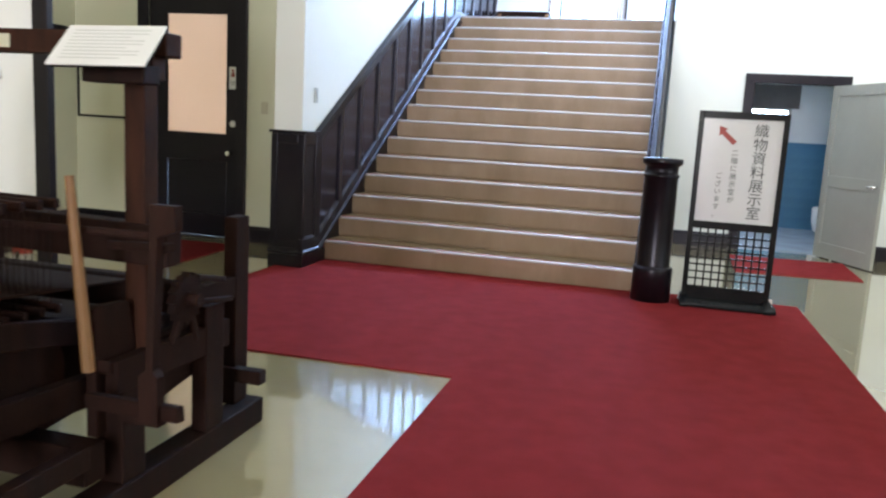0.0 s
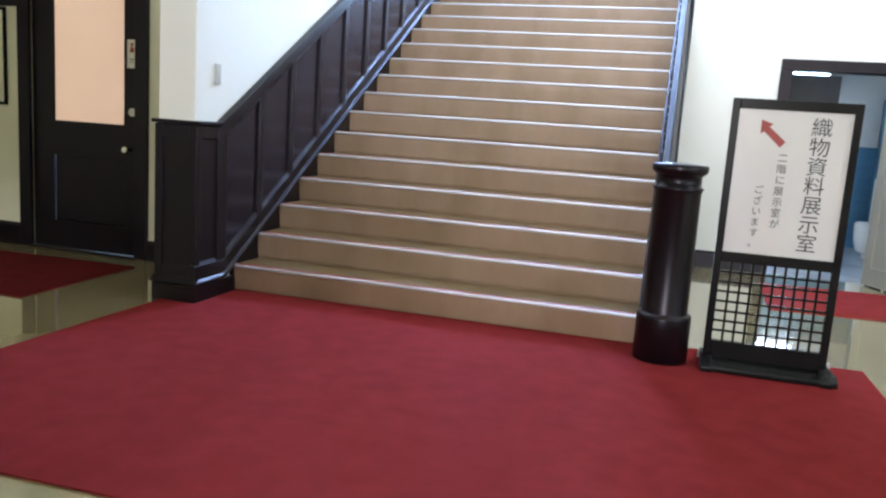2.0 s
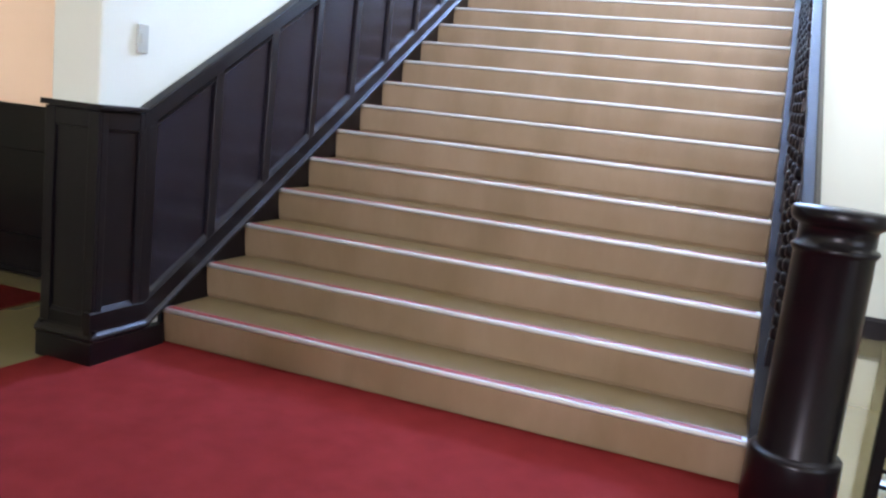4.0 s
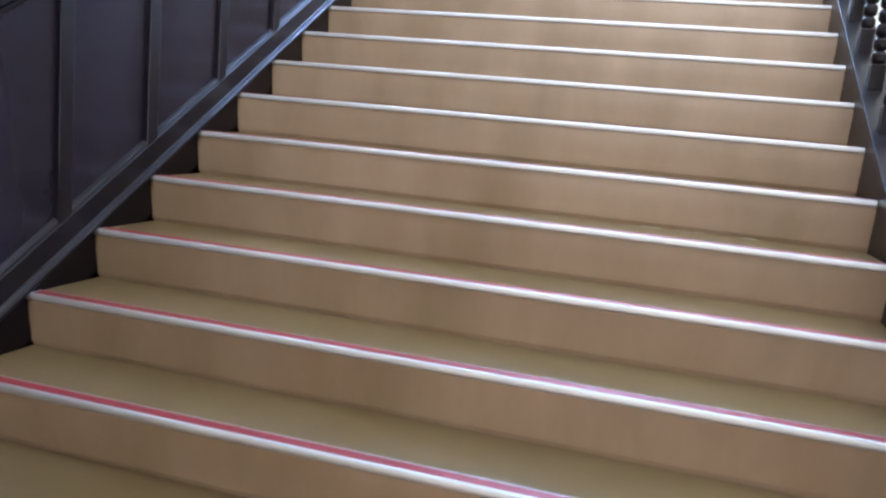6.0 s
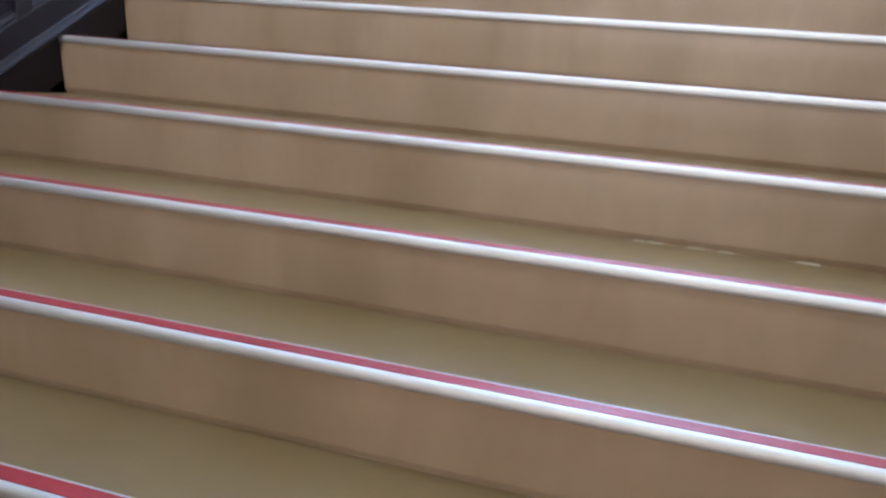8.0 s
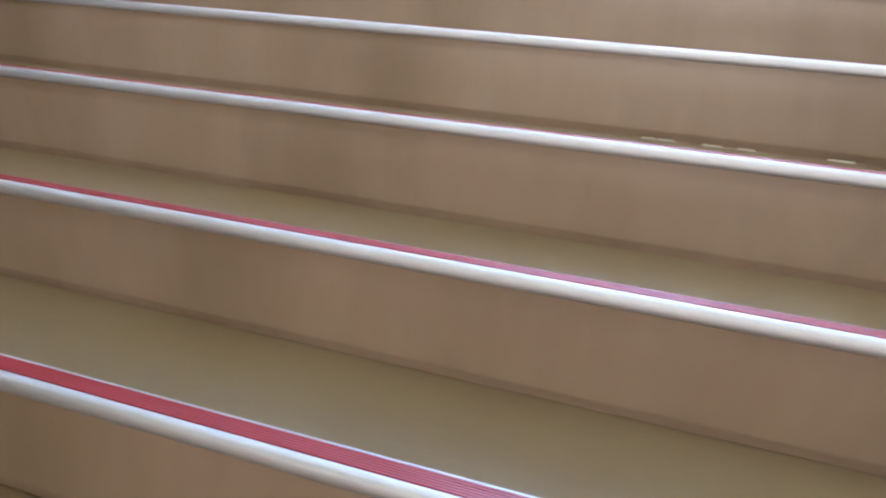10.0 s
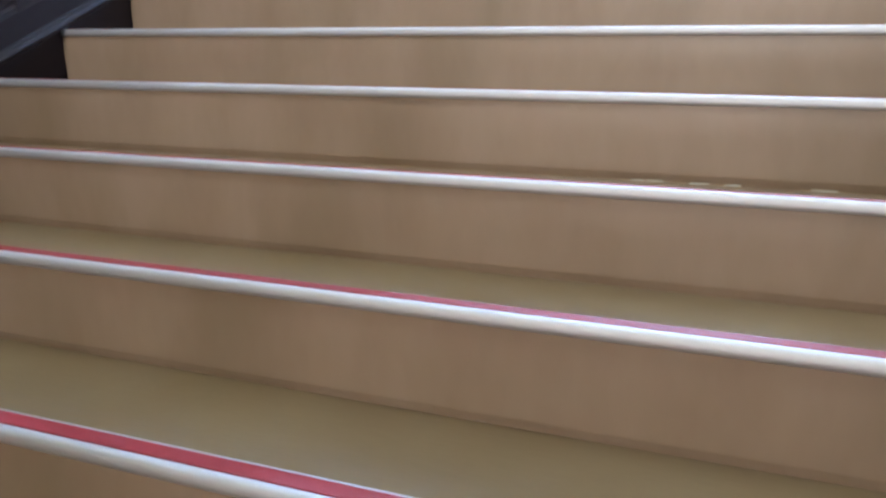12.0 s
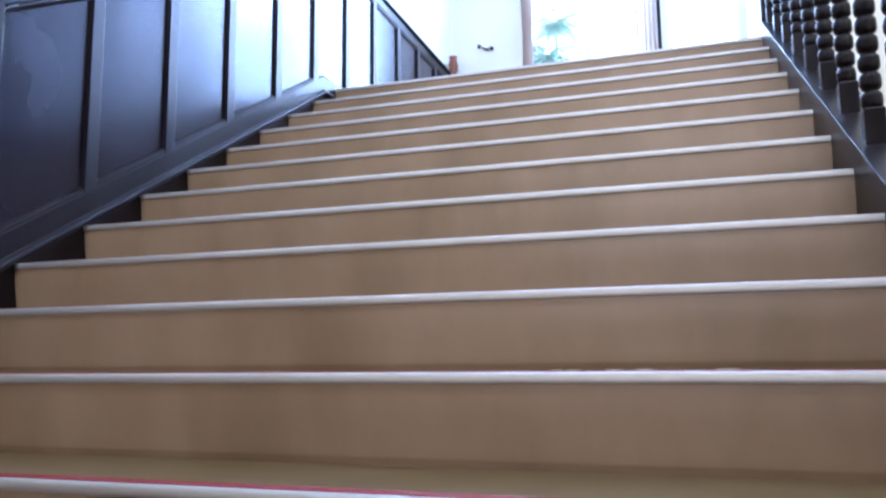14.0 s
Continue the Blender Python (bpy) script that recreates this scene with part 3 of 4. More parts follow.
part("stile", boxed(-1.315, -1.202, DY + 0.01, DY + 0.055, 0.02, 2.495), WOOD, glazed)
part("rail", boxed(-2.0, -1.315, DY + 0.01, DY + 0.055, 2.225, 2.495), WOOD, glazed)
part("rail", boxed(-2.0, -1.315, DY + 0.01, DY + 0.055, 0.78, 1.045), WOOD, glazed)
part("rail", boxed(-2.0, -1.315, DY + 0.01, DY + 0.055, 0.02, 0.24), WOOD, glazed)
part("panel", boxed(-1.99, -1.325, DY + 0.022, DY + 0.05, 0.24, 0.78, 0.008), WOOD, glazed)
part("pane", boxed(-2.0, -1.315, DY + 0.022, DY + 0.034, 1.045, 2.225), FROST, glazed, "frosted pane with a peach sheet behind it")
for x0, x1, z0, z1 in ((-2.0, -1.988, 1.045, 2.225), (-1.327, -1.315, 1.045, 2.225), (-1.988, -1.327, 1.045, 1.057), (-1.988, -1.327, 2.213, 2.225)):
    part("bead", boxed(x0, x1, DY + 0.008, DY + 0.0218, z0, z1, 0.003), WOOD, glazed)
bm = bmesh.new()
rod(bm, (-1.265, DY + 0.01, 0.868), (-1.265, DY - 0.03, 0.868), 0.012)
rod(bm, (-1.265, DY - 0.03, 0.868), (-1.265, DY - 0.05, 0.868), 0.018, 16, 0.030)
rod(bm, (-1.265, DY - 0.05, 0.868), (-1.265, DY - 0.072, 0.868), 0.030, 16, 0.022)
part("knob", bm, CHROME, glazed, "round metal door knob")
part("lock", rod(bmesh.new(), (-1.25, DY + 0.01, 1.16), (-1.25, DY + 0.002, 1.16), 0.032, 20), STICKER, glazed, "round white lock plate")
part("threshold", boxed(-2.2, -1.2, DY - 0.05, DY + 0.2, 0.0, 0.018, 0.004), WOOD, glazed)
plate = thing("door_sign", "small white plate with a red mark on the door", "sign", boxed(-1.295, -1.2, DY + 0.003, DY + 0.0098, 1.48, 1.697, 0.003), STICKER, at=pose(-0.022, 0, 0.018))
part("mark", prismed([(-1.272, 1.60), (-1.228, 1.60), (-1.240, 1.645), (-1.26, 1.645)], "y", DY + 0.001, DY + 0.0028), RED_INK, plate, "plain red mark")
part("mark", rod(bmesh.new(), (-1.25, DY + 0.0028, 1.660), (-1.25, DY + 0.001, 1.660), 0.013, 12), RED_INK, plate)
part("line", boxed(-1.270, -1.230, DY + 0.001, DY + 0.0028, 1.545, 1.552), INK, plate)
part("line", boxed(-1.265, -1.235, DY + 0.001, DY + 0.0028, 1.525, 1.531), INK, plate)


def base_profile(y, s, h):
    return [(y, 0.0), (y - s * 0.028, 0.0), (y - s * 0.028, h - 0.03), (y - s * 0.018, h - 0.006), (y - s * 0.010, h), (y, h)]


structure("baseboard", prismed(base_profile(DY, 1, 0.185), "x", -3.08, -2.333), WOOD, "dark varnished baseboard", "baseboard")
structure("baseboard", prismed(base_profile(DY, 1, 0.16), "x", -1.111, -0.309), WOOD, "dark varnished baseboard", "baseboard")
structure("baseboard", prismed([(-3.1 - (p - 0) , q) for p, q in base_profile(0, 1, 0.175)], "y", -14.0, DY), WOOD, "dark varnished baseboard", "baseboard")
structure("baseboard", prismed(base_profile(RIGHT_Y, 1, 0.165), "x", SIDE_X, 3.72), WOOD, "dark varnished baseboard", "baseboard")
structure("baseboard", prismed(base_profile(RIGHT_Y, 1, 0.165), "x", 4.88, 7.0), WOOD, "dark varnished baseboard", "baseboard")
structure("trim", boxed(-3.071, -2.334, DY - 0.028, DY, 1.935, 2.045, 0.008), WOOD, "dark varnished picture rail", "trim")
structure("trim", boxed(-3.1, -3.072, -14.0, DY, 1.935, 2.045, 0.008), WOOD, "dark varnished picture rail", "trim")

notice = thing("picture_frame", "thin black frame round a blank cream sheet on the wall", "picture frame")
for x0, x1, z0, z1 in ((-3.07, -3.048, 1.15, 1.925), (-2.482, -2.46, 1.15, 1.925), (-3.048, -2.482, 1.15, 1.172), (-3.048, -2.482, 1.903, 1.925)):
    part("moulding", boxed(x0, x1, DY - 0.025, DY - 0.001, z0, z1, 0.004), BLACK, notice)
part("sheet", boxed(-3.05, -2.475, DY - 0.012, DY - 0.002, 1.165, 1.91), PLASTER, notice, "blank cream sheet")

switch = thing("switch_plate", "small ivory switch plate on the cream wall", "switch", boxed(-0.955, -0.885, DY - 0.012, DY - 0.001, 1.275, 1.39, 0.004), IVORY)
part("rocker", boxed(-0.935, -0.905, DY - 0.017, DY - 0.0121, 1.31, 1.355, 0.003), IVORY, switch)
switch = thing("switch_plate", "narrow grey switch plate on the white stair wall", "switch", boxed(WALL_L + 0.001, WALL_L + 0.012, -0.235, -0.172, 1.39, 1.515, 0.004), GREY_PLATE)
part("rocker", boxed(WALL_L + 0.0121, WALL_L + 0.017, -0.218, -0.19, 1.43, 1.475, 0.003), GREY_PLATE, switch)

ext = thing("fire_extinguisher", "red fire extinguisher standing against the cream wall", "fire extinguisher", at=pose(-2.95, -0.355, 0) @ Matrix.Diagonal((1.4, 1.4, 1.08, 1)))
part("cylinder", lathe(bmesh.new(), [(0.060, 0.0), (0.066, 0.01), (0.066, 0.36), (0.060, 0.40), (0.040, 0.435), (0.022, 0.45)], 0, 0, 0, 24), EXT_RED, ext)
part("valve", lathe(bmesh.new(), [(0.02, 0.45), (0.02, 0.49), (0.012, 0.50)], 0, 0, 0, 12), BRASS, ext, "brass valve")
part("handle", beam(bmesh.new(), (-0.02, 0, 0.505), (0.09, 0, 0.54), 0.022, 0.012), DARK_PLASTIC, ext, "black squeeze handle")
part("handle", beam(bmesh.new(), (-0.02, 0, 0.49), (0.085, 0, 0.485), 0.022, 0.010), DARK_PLASTIC, ext)
bm = bmesh.new()
pts = [(0.0, -0.02, 0.48), (0.02, -0.07, 0.45), (0.03, -0.085, 0.36), (0.03, -0.082, 0.22), (0.03, -0.08, 0.12)]
for a, b in zip(pts, pts[1:]):
    rod(bm, a, b, 0.010, 8)
part("hose", bm, DARK_PLASTIC, ext, "black hose")
part("label", lathe(bmesh.new(), [(0.0668, 0.15), (0.0668, 0.30)], 0, 0, 0, 24), STICKER, ext, "pale label band")

# washroom door
frame_r = thing("door_2", "dark framed doorway with its grey painted door standing open", "door", kind="structure")
part("frame", boxed(3.72, 3.83, RIGHT_Y - 0.03, RIGHT_Y + 0.16, 0, 1.95, 0.006), WOOD, frame_r)
part("frame", boxed(4.745, 4.85, RIGHT_Y - 0.03, RIGHT_Y + 0.16, 0, 1.95, 0.006), WOOD, frame_r)
part("frame", boxed(3.72, 4.85, RIGHT_Y - 0.034, RIGHT_Y + 0.16, 1.95, 2.055, 0.006), WOOD, frame_r)
ANG = math.degrees(math.atan2(-0.92, 0.385))
hinge = pose(4.675, RIGHT_Y - 0.062, 0.015, 0, 0, ANG)
grey_leaf = part("leaf", boxed(0.0, 0.10, -0.02, 0.02, 0, 1.925, 0.003), GREY_PAINT, frame_r, "grey painted door leaf", at=hinge)
for x0, x1, z0, z1 in ((0.90, 1.0, 0, 1.925), (0.10, 0.90, 1.81, 1.925), (0.10, 0.90, 0.80, 0.93), (0.10, 0.90, 0.0, 0.17)):
    part("rail", boxed(x0, x1, -0.02, 0.02, z0, z1, 0.003), GREY_PAINT, grey_leaf)
part("panel", boxed(0.09, 0.91, -0.008, 0.008, 0.93, 1.81), GREY_PAINT, grey_leaf)
part("panel", boxed(0.09, 0.91, -0.008, 0.008, 0.17, 0.80), GREY_PAINT, grey_leaf)
bm = bmesh.new()
rod(bm, (0.94, -0.02, 0.86), (0.94, -0.06, 0.86), 0.010)
rod(bm, (0.945, -0.06, 0.86), (0.84, -0.06, 0.86), 0.010)
part("lever", bm, CHROME, grey_leaf, "metal lever handle")
bm = bmesh.new()
rod(bm, (0.94, 0.02, 0.86), (0.94, 0.06, 0.86), 0.010)
rod(bm, (0.945, 0.06, 0.86), (0.84, 0.06, 0.86), 0.010)
part("lever", bm, CHROME, grey_leaf)

# washroom behind it
WY = RIGHT_Y + 0.15
structure("floor_washroom", boxed(3.15, 6.6, RIGHT_Y, 6.7, -0.2, -0.004), GREY_FLOOR, "grey-blue wet-looking washroom floor", "floor")
bm = boxed(3.13, 3.98, 6.5, 6.7, 0, 2.6)
box(bm, 4.70, 6.6, 6.5, 6.7, 0, 2.6)
box(bm, 3.98, 4.70, 6.5, 6.7, 0, 1.38)
box(bm, 3.98, 4.70, 6.5, 6.7, 2.28, 2.6)
structure("wall_washroom_back", bm, WHITE, "pale washroom wall with a small window", "wall")
structure("wall_washroom_side", boxed(6.4, 6.6, WY, 6.5, 0, 2.6), WHITE, "pale washroom wall", "wall")
structure("ceiling_washroom", boxed(3.13, 6.6, WY, 6.7, 2.6, 2.7), WHITE, "white washroom ceiling", "ceiling")
TW = 0.15
tiles = structure("tiling", boxed(3.14, 6.4, 6.494, 6.5, 0, 1.3), BLUE_TILE, "blue tiled dado of the washroom", "tiling")
tile_mesh = mesh_of("tile", boxed(-TW / 2 + 0.003, TW / 2 - 0.003, -0.006, 0.0, -TW / 2 + 0.003, TW / 2 - 0.003), BLUE_TILE)
for i in range(14):
    for k in range(8):
        part("tile", tile_mesh, BLUE_TILE, tiles, at=pose(3.96 + i * TW, 6.4938, 0.075 + k * TW + 0.02))
win = thing("window_3", "small grey washroom window, lit from outside", "window", kind="structure")
for x0, x1, z0, z1 in ((3.98, 4.02, 1.38, 2.28), (4.66, 4.70, 1.38, 2.28), (4.02, 4.66, 1.38, 1.42), (4.02, 4.66, 2.24, 2.28), (4.02, 4.66, 1.77, 1.83)):
    part("window_frame", boxed(x0, x1, 6.48, 6.56, z0, z1, 0.004), GREY_PAINT, win)
pane = part("pane", boxed(4.02, 4.66, 6.53, 6.535, 1.42, 1.77), GLASS, win)
pane.visible_shadow = False
pane = part("pane", boxed(4.02, 4.66, 6.53, 6.535, 1.83, 2.24), GLASS, win)
pane.visible_shadow = False
part("blind", boxed(3.97, 4.80, 6.46, 6.475, 1.80, 2.17, 0.003), BLIND, win, "brownish grey blind")
urinal = thing("urinal", "white porcelain urinal on the washroom wall", "urinal", at=pose(5.12, 5.2, 0))
part("bowl", lathe(bmesh.new(), [(0.10, 0.08), (0.16, 0.12), (0.19, 0.24), (0.20, 0.42), (0.185, 0.44), (0.16, 0.40), (0.10, 0.25)], 0, 0, 0, 24), PORCELAIN, urinal)
part("back", boxed(-0.02, 0.18, -0.19, 0.19, 0.10, 0.95, 0.03), PORCELAIN, urinal)
part("pipe", rod(bmesh.new(), (0.06, 0, 0.95), (0.06, 0, 1.25), 0.014), CHROME, urinal, "chrome flush pipe")
part("foot", lathe(bmesh.new(), [(0.09, -0.004), (0.085, 0.09)], 0, 0, 0, 20), PORCELAIN, urinal)
structure("partition", boxed(5.33, 5.45, WY, 6.49, 0, 1.9), BLUE_TILE, "blue tiled washroom partition", "wall")

# ---- standing sign beside the newel ----
SY = -0.20
board = thing("standing_sign", "black framed standing sign with a white lettered board and lattice below", "sign")
part("post", boxed(3.090, 3.128, SY - 0.02, SY + 0.02, 0.05, 1.478, 0.004), BLACK, board)
part("post", boxed(3.684, 3.724, SY - 0.02, SY + 0.02, 0.05, 1.478, 0.004), BLACK, board)
part("top_rail", boxed(3.128, 3.684, SY - 0.02, SY + 0.02, 1.425, 1.478, 0.004), BLACK, board)
part("middle_rail", boxed(3.128, 3.684, SY - 0.02, SY + 0.02, 0.598, 0.655, 0.004), BLACK, board)
part("bottom_rail", boxed(3.128, 3.684, SY - 0.02, SY + 0.02, 0.058, 0.155, 0.004), BLACK, board)
face = part("white_board", boxed(3.128, 3.684, SY - 0.004, SY + 0.008, 0.655, 1.425), SIGN_SHEET, board, "glossy white lettered board")
bar = mesh_of("lattice_bar", boxed(-0.006, 0.006, SY - 0.007, SY + 0.007, 0.155, 0.598), BLACK)
for k in range(1, 10):
    part("lattice_bar", bar, BLACK, board, at=pose(3.128 + 0.556 * k / 10, 0, 0))
bar = mesh_of("lattice_bar", boxed(3.128, 3.684, SY - 0.0058, SY + 0.0058, -0.006, 0.006), BLACK)
for k in range(1, 8):
    part("lattice_bar", bar, BLACK, board, at=pose(0, 0, 0.155 + 0.443 * k / 8))
for x in (3.109, 3.704):
    part("foot", prismed([(SY - 0.17, 0.009), (SY + 0.17, 0.009), (SY + 0.17, 0.035), (SY + 0.05, 0.085), (SY - 0.05, 0.085), (SY - 0.17, 0.035)], "x", x - 0.03, x + 0.03, 0.006), BLACK, board)
part("base_bar", prismed([(SY - 0.16, 0.012), (SY + 0.10, 0.012), (SY + 0.10, 0.05), (SY - 0.10, 0.062), (SY - 0.16, 0.04)], "x", 3.075, 3.765, 0.008), BLACK, board)


for x in (3.088, 3.752):
    part("foot_stop", boxed(x - 0.016, x + 0.016, SY + 0.105, SY + 0.135, 0.010, 0.075, 0.004), GREY_PLATE, board, "pale grey stop behind the foot")


def letters(text, x, z, size, y, mat, parent, squash=1.0):
    """Upright lettering, centred on x with its middle at z, facing the hall."""
    curve = bpy.data.curves.new("lettering", "FONT")
    curve.body, curve.size, curve.align_x, curve.align_y, curve.extrude = text, size, "CENTER", "CENTER", 0.0006
    curve.resolution_u = 3
    tmp = bpy.data.objects.new("lettering", curve)
    scene.collection.objects.link(tmp)
    bpy.context.view_layer.update()
    me = bpy.data.meshes.new_from_object(tmp.evaluated_get(bpy.context.evaluated_depsgraph_get()))
    bpy.data.objects.remove(tmp)
    me.materials.clear()
    me.materials.append(mat)
    ob = new("lettering", me)
    ob.parent = parent
    ob.matrix_basis = pose(x, y, z, 90, 0, 0)
    return ob


for k, c in enumerate("織物資料展示室"):
    letters(c, 3.540, 1.340 - k * 0.1015, 0.105, SY - 0.0055, INK, face)
for k, c in enumerate("二階に展示室が"):
    letters(c, 3.370, 1.175 - k * 0.0585, 0.052, SY - 0.0055, INK, face)
for k, c in enumerate("ございます。"):
    letters(c, 3.272, 1.0 - k * 0.058, 0.050, SY - 0.0055, INK, face)
arrow = [(3.243, 1.372), (3.303, 1.352), (3.285, 1.338), (3.373, 1.262), (3.347, 1.232), (3.261, 1.312), (3.245, 1.296)]
part("arrow", prismed(arrow, "y", SY - 0.0065, SY - 0.0045), RED_INK, face, "red arrow pointing up the stairs")

# ---- landing: windows, curtains, things by the window ----
for number, (a, b) in enumerate(WINDOWS):
    w = thing("window_%d" % (number + 1), "tall landing window, bright with daylight", "window", kind="structure")
    for x0, x1, z0, z1 in ((a, a + 0.05, 2.98, 5.75), (b - 0.05, b, 2.98, 5.75), (a + 0.05, b - 0.05, 2.98, 3.05), (a + 0.05, b - 0.05, 5.68, 5.75)):
        part("window_frame", boxed(x0, x1, BACK_Y + 0.06, BACK_Y + 0.14, z0, z1, 0.006), PORCELAIN, w, "white window frame")
    if number == 0:
        part("mullion", boxed(1.375, 1.395, BACK_Y + 0.07, BACK_Y + 0.13, 3.05, 4.15, 0.004), GREY_PLATE, w)
        part("transom", boxed(a + 0.05, b - 0.05, BACK_Y + 0.07, BACK_Y + 0.13, 5.0, 5.06, 0.006), PORCELAIN, w)
    pane = part("pane", boxed(a + 0.05, b - 0.05, BACK_Y + 0.10, BACK_Y + 0.105, 3.05, 5.68), GLASS, w)
    pane.visible_shadow = False
    part("window_sill", boxed(a, b, BACK_Y - 0.05, BACK_Y + 0.059, 2.945, 2.979, 0.006), PORCELAIN, w)
structure("trim", boxed(2.066, 2.100, BACK_Y - 0.03, BACK_Y, LANDING, 5.75, 0.006), WOOD, "dark upright strip between the landing windows", "trim")


def curtain(x0, x1, z0, z1, label):
    bm = bmesh.new()
    rows, cols = 14, 40
    grid = []
    for r in range(rows + 1):
        v = r / rows
        pinch = 1.0 - 0.18 * math.exp(-((v - 0.42) / 0.13) ** 2)
        line = []
        for c in range(cols + 1):
            u = c / cols
            x = x0 + (x1 - x0) * (0.5 + (u - 0.5) * pinch)
            line.append(bm.verts.new((x, BACK_Y - 0.09 + 0.028 * math.sin(u * 31 + 0.6 * math.sin(v * 5)), z0 + (z1 - z0) * v)))
        grid.append(line)
    for r in range(rows):
        for c in range(cols):
            f = bm.faces.new((grid[r][c], grid[r][c + 1], grid[r + 1][c + 1], grid[r + 1][c]))
            f.smooth = True
    bmesh.ops.solidify(bm, geom=bm.faces[:], thickness=0.004)
    ob = thing("curtain", label, "curtain", bm, CURTAIN, group="landing curtains")
    return ob


curtain(0.735, 0.865, 3.12, 5.6, "narrow gathered pale curtain beside the landing window")
curtain(1.84, 2.075, 3.12, 5.6, "gathered pale curtain drawn to the edge of the landing window")
thing("curtain_rod", "wooden curtain rod above the landing window", "curtain rod", rod(bmesh.new(), (0.66, BACK_Y - 0.09, 5.6), (2.1, BACK_Y - 0.09, 5.6), 0.018, 12), WOOD)
hook = thing("wall_hook", "small dark double hook on the white landing wall", "hook", at=pose(0.35, BACK_Y, 4.115, 0, 16, 0))
part("plate", boxed(-0.03, 0.03, -0.012, -0.001, -0.012, 0.012, 0.004), DARK_PLASTIC, hook)
for s in (-1, 1):
    bm = rod(bmesh.new(), (0, -0.012, 0), (s * 0.06, -0.05, 0.004), 0.008, 10)
    bmesh.ops.create_uvsphere(bm, u_segments=10, v_segments=8, radius=0.022, matrix=Matrix.Translation((s * 0.068, -0.05, 0.004)))
    part("arm", bm, DARK_PLASTIC, hook)
case = thing("display_table", "brown wooden table with a white lettered panel leaning on it", "table", at=pose(0, 0, LANDING))
part("tabletop", boxed(0.06, 0.90, 6.62, 7.05, 0.36, 0.40, 0.006), LOOM, case)
for x, y in ((0.09, 6.65), (0.87, 6.65), (0.09, 7.02), (0.87, 7.02)):
    part("leg", boxed(x - 0.025, x + 0.025, y - 0.025, y + 0.025, 0.0, 0.36, 0.004), PALE_WOOD, case)
part("apron", boxed(0.12, 0.84, 6.635, 6.655, 0.28, 0.359, 0.003), LOOM, case)
panel = thing("leaning_placard", "white placard leaning on the landing table", "placard", prismed([(6.66, LANDING + 0.40), (6.68, LANDING + 0.40), (6.86, LANDING + 0.86), (6.84, LANDING + 0.86)], "x", 0.02, 0.86), PAPER)
thing("box", "dark box under the landing table", "box", boxed(0.28, 0.62, 6.75, 7.0, LANDING, LANDING + 0.25, 0.01), BLACK)
stand = thing("wooden_stand", "reddish brown turned wooden stand at the end of the landing", "stand", lathe(bmesh.new(), [(0.09, 0), (0.09, 0.03), (0.03, 0.06), (0.025, 0.5), (0.04, 0.55), (0.025, 0.6), (0.025, 1.05), (0.045, 1.10), (0.05, 1.16), (0.035, 1.22), (0.045, 1.25)], 0.03, 7.16, LANDING, 16), REDWOOD)

# outside the landing windows
structure("backdrop", boxed(-60, 60, 70, 70.2, -1, 45), emitter("bright_haze", (0.41, 0.65, 1.0), 42.0), "bright hazy sky beyond the building", "backdrop")
palm = thing("palm_tree", "palm tree seen through the landing window", "tree", at=pose(0.0, 14.2, -0.2))
bm = bmesh.new()
pts = [(0.07 - 0.005 * k, (0.1 * math.sin(k * 0.5), 0.05 * k, 0.94 * k)) for k in range(9)]
for (r1, p1), (r2, p2) in zip(pts, pts[1:]):
    rod(bm, p1, p2, r1, 10, r2)
part("trunk", bm, GROUND, palm)
random.seed(5)
for f in range(30):
    a = f * 2.399
    up = 0.9 - 0.065 * f
    bm = bmesh.new()
    for s in range(26):
        t = s / 25
        d = 0.58 * t
        c = Vector((math.cos(a) * d, math.sin(a) * d, up * d - 1.1 * d * d + 7.55))
        for side in (-1, 1):
            n = Vector((-math.sin(a), math.cos(a), 0)) * side
            tip = c + n * (0.17 * math.sin(math.pi * (0.12 + 0.85 * t))) + Vector((math.cos(a), math.sin(a), 0)) * 0.08 + Vector((0, 0, -0.05 - 0.08 * random.random()))
            w = Vector((math.cos(a), math.sin(a), 0)) * 0.022
            f3 = [bm.verts.new(c - w), bm.verts.new(c + w), bm.verts.new(tip)]
            bm.faces.new(f3)
    part("frond", bm, LEAF, palm)
# a lower palm beside it
copy_thing(palm, pose(-0.12, 13.7, -1.05, 0, 0, 70))

# ---- the old loom ----
loom = thing("loom", "old dark wooden hand loom with worn posts and beams", "loom", at=pose(0.08, 0, 0))
LX, RX = 0.0, 1.20


def timber(name, a, b, wide, high, mat=None, label="", bevel=0.006):
    return part(name, beam(bmesh.new(), a, b, wide, high, bevel), mat or LOOM, loom, label)


def upright(x, y, z0, z1, wx, wy, mat=None):
    return part("post", boxed(x - wx / 2, x + wx / 2, y - wy / 2, y + wy / 2, z0, z1, 0.006), mat or LOOM, loom)


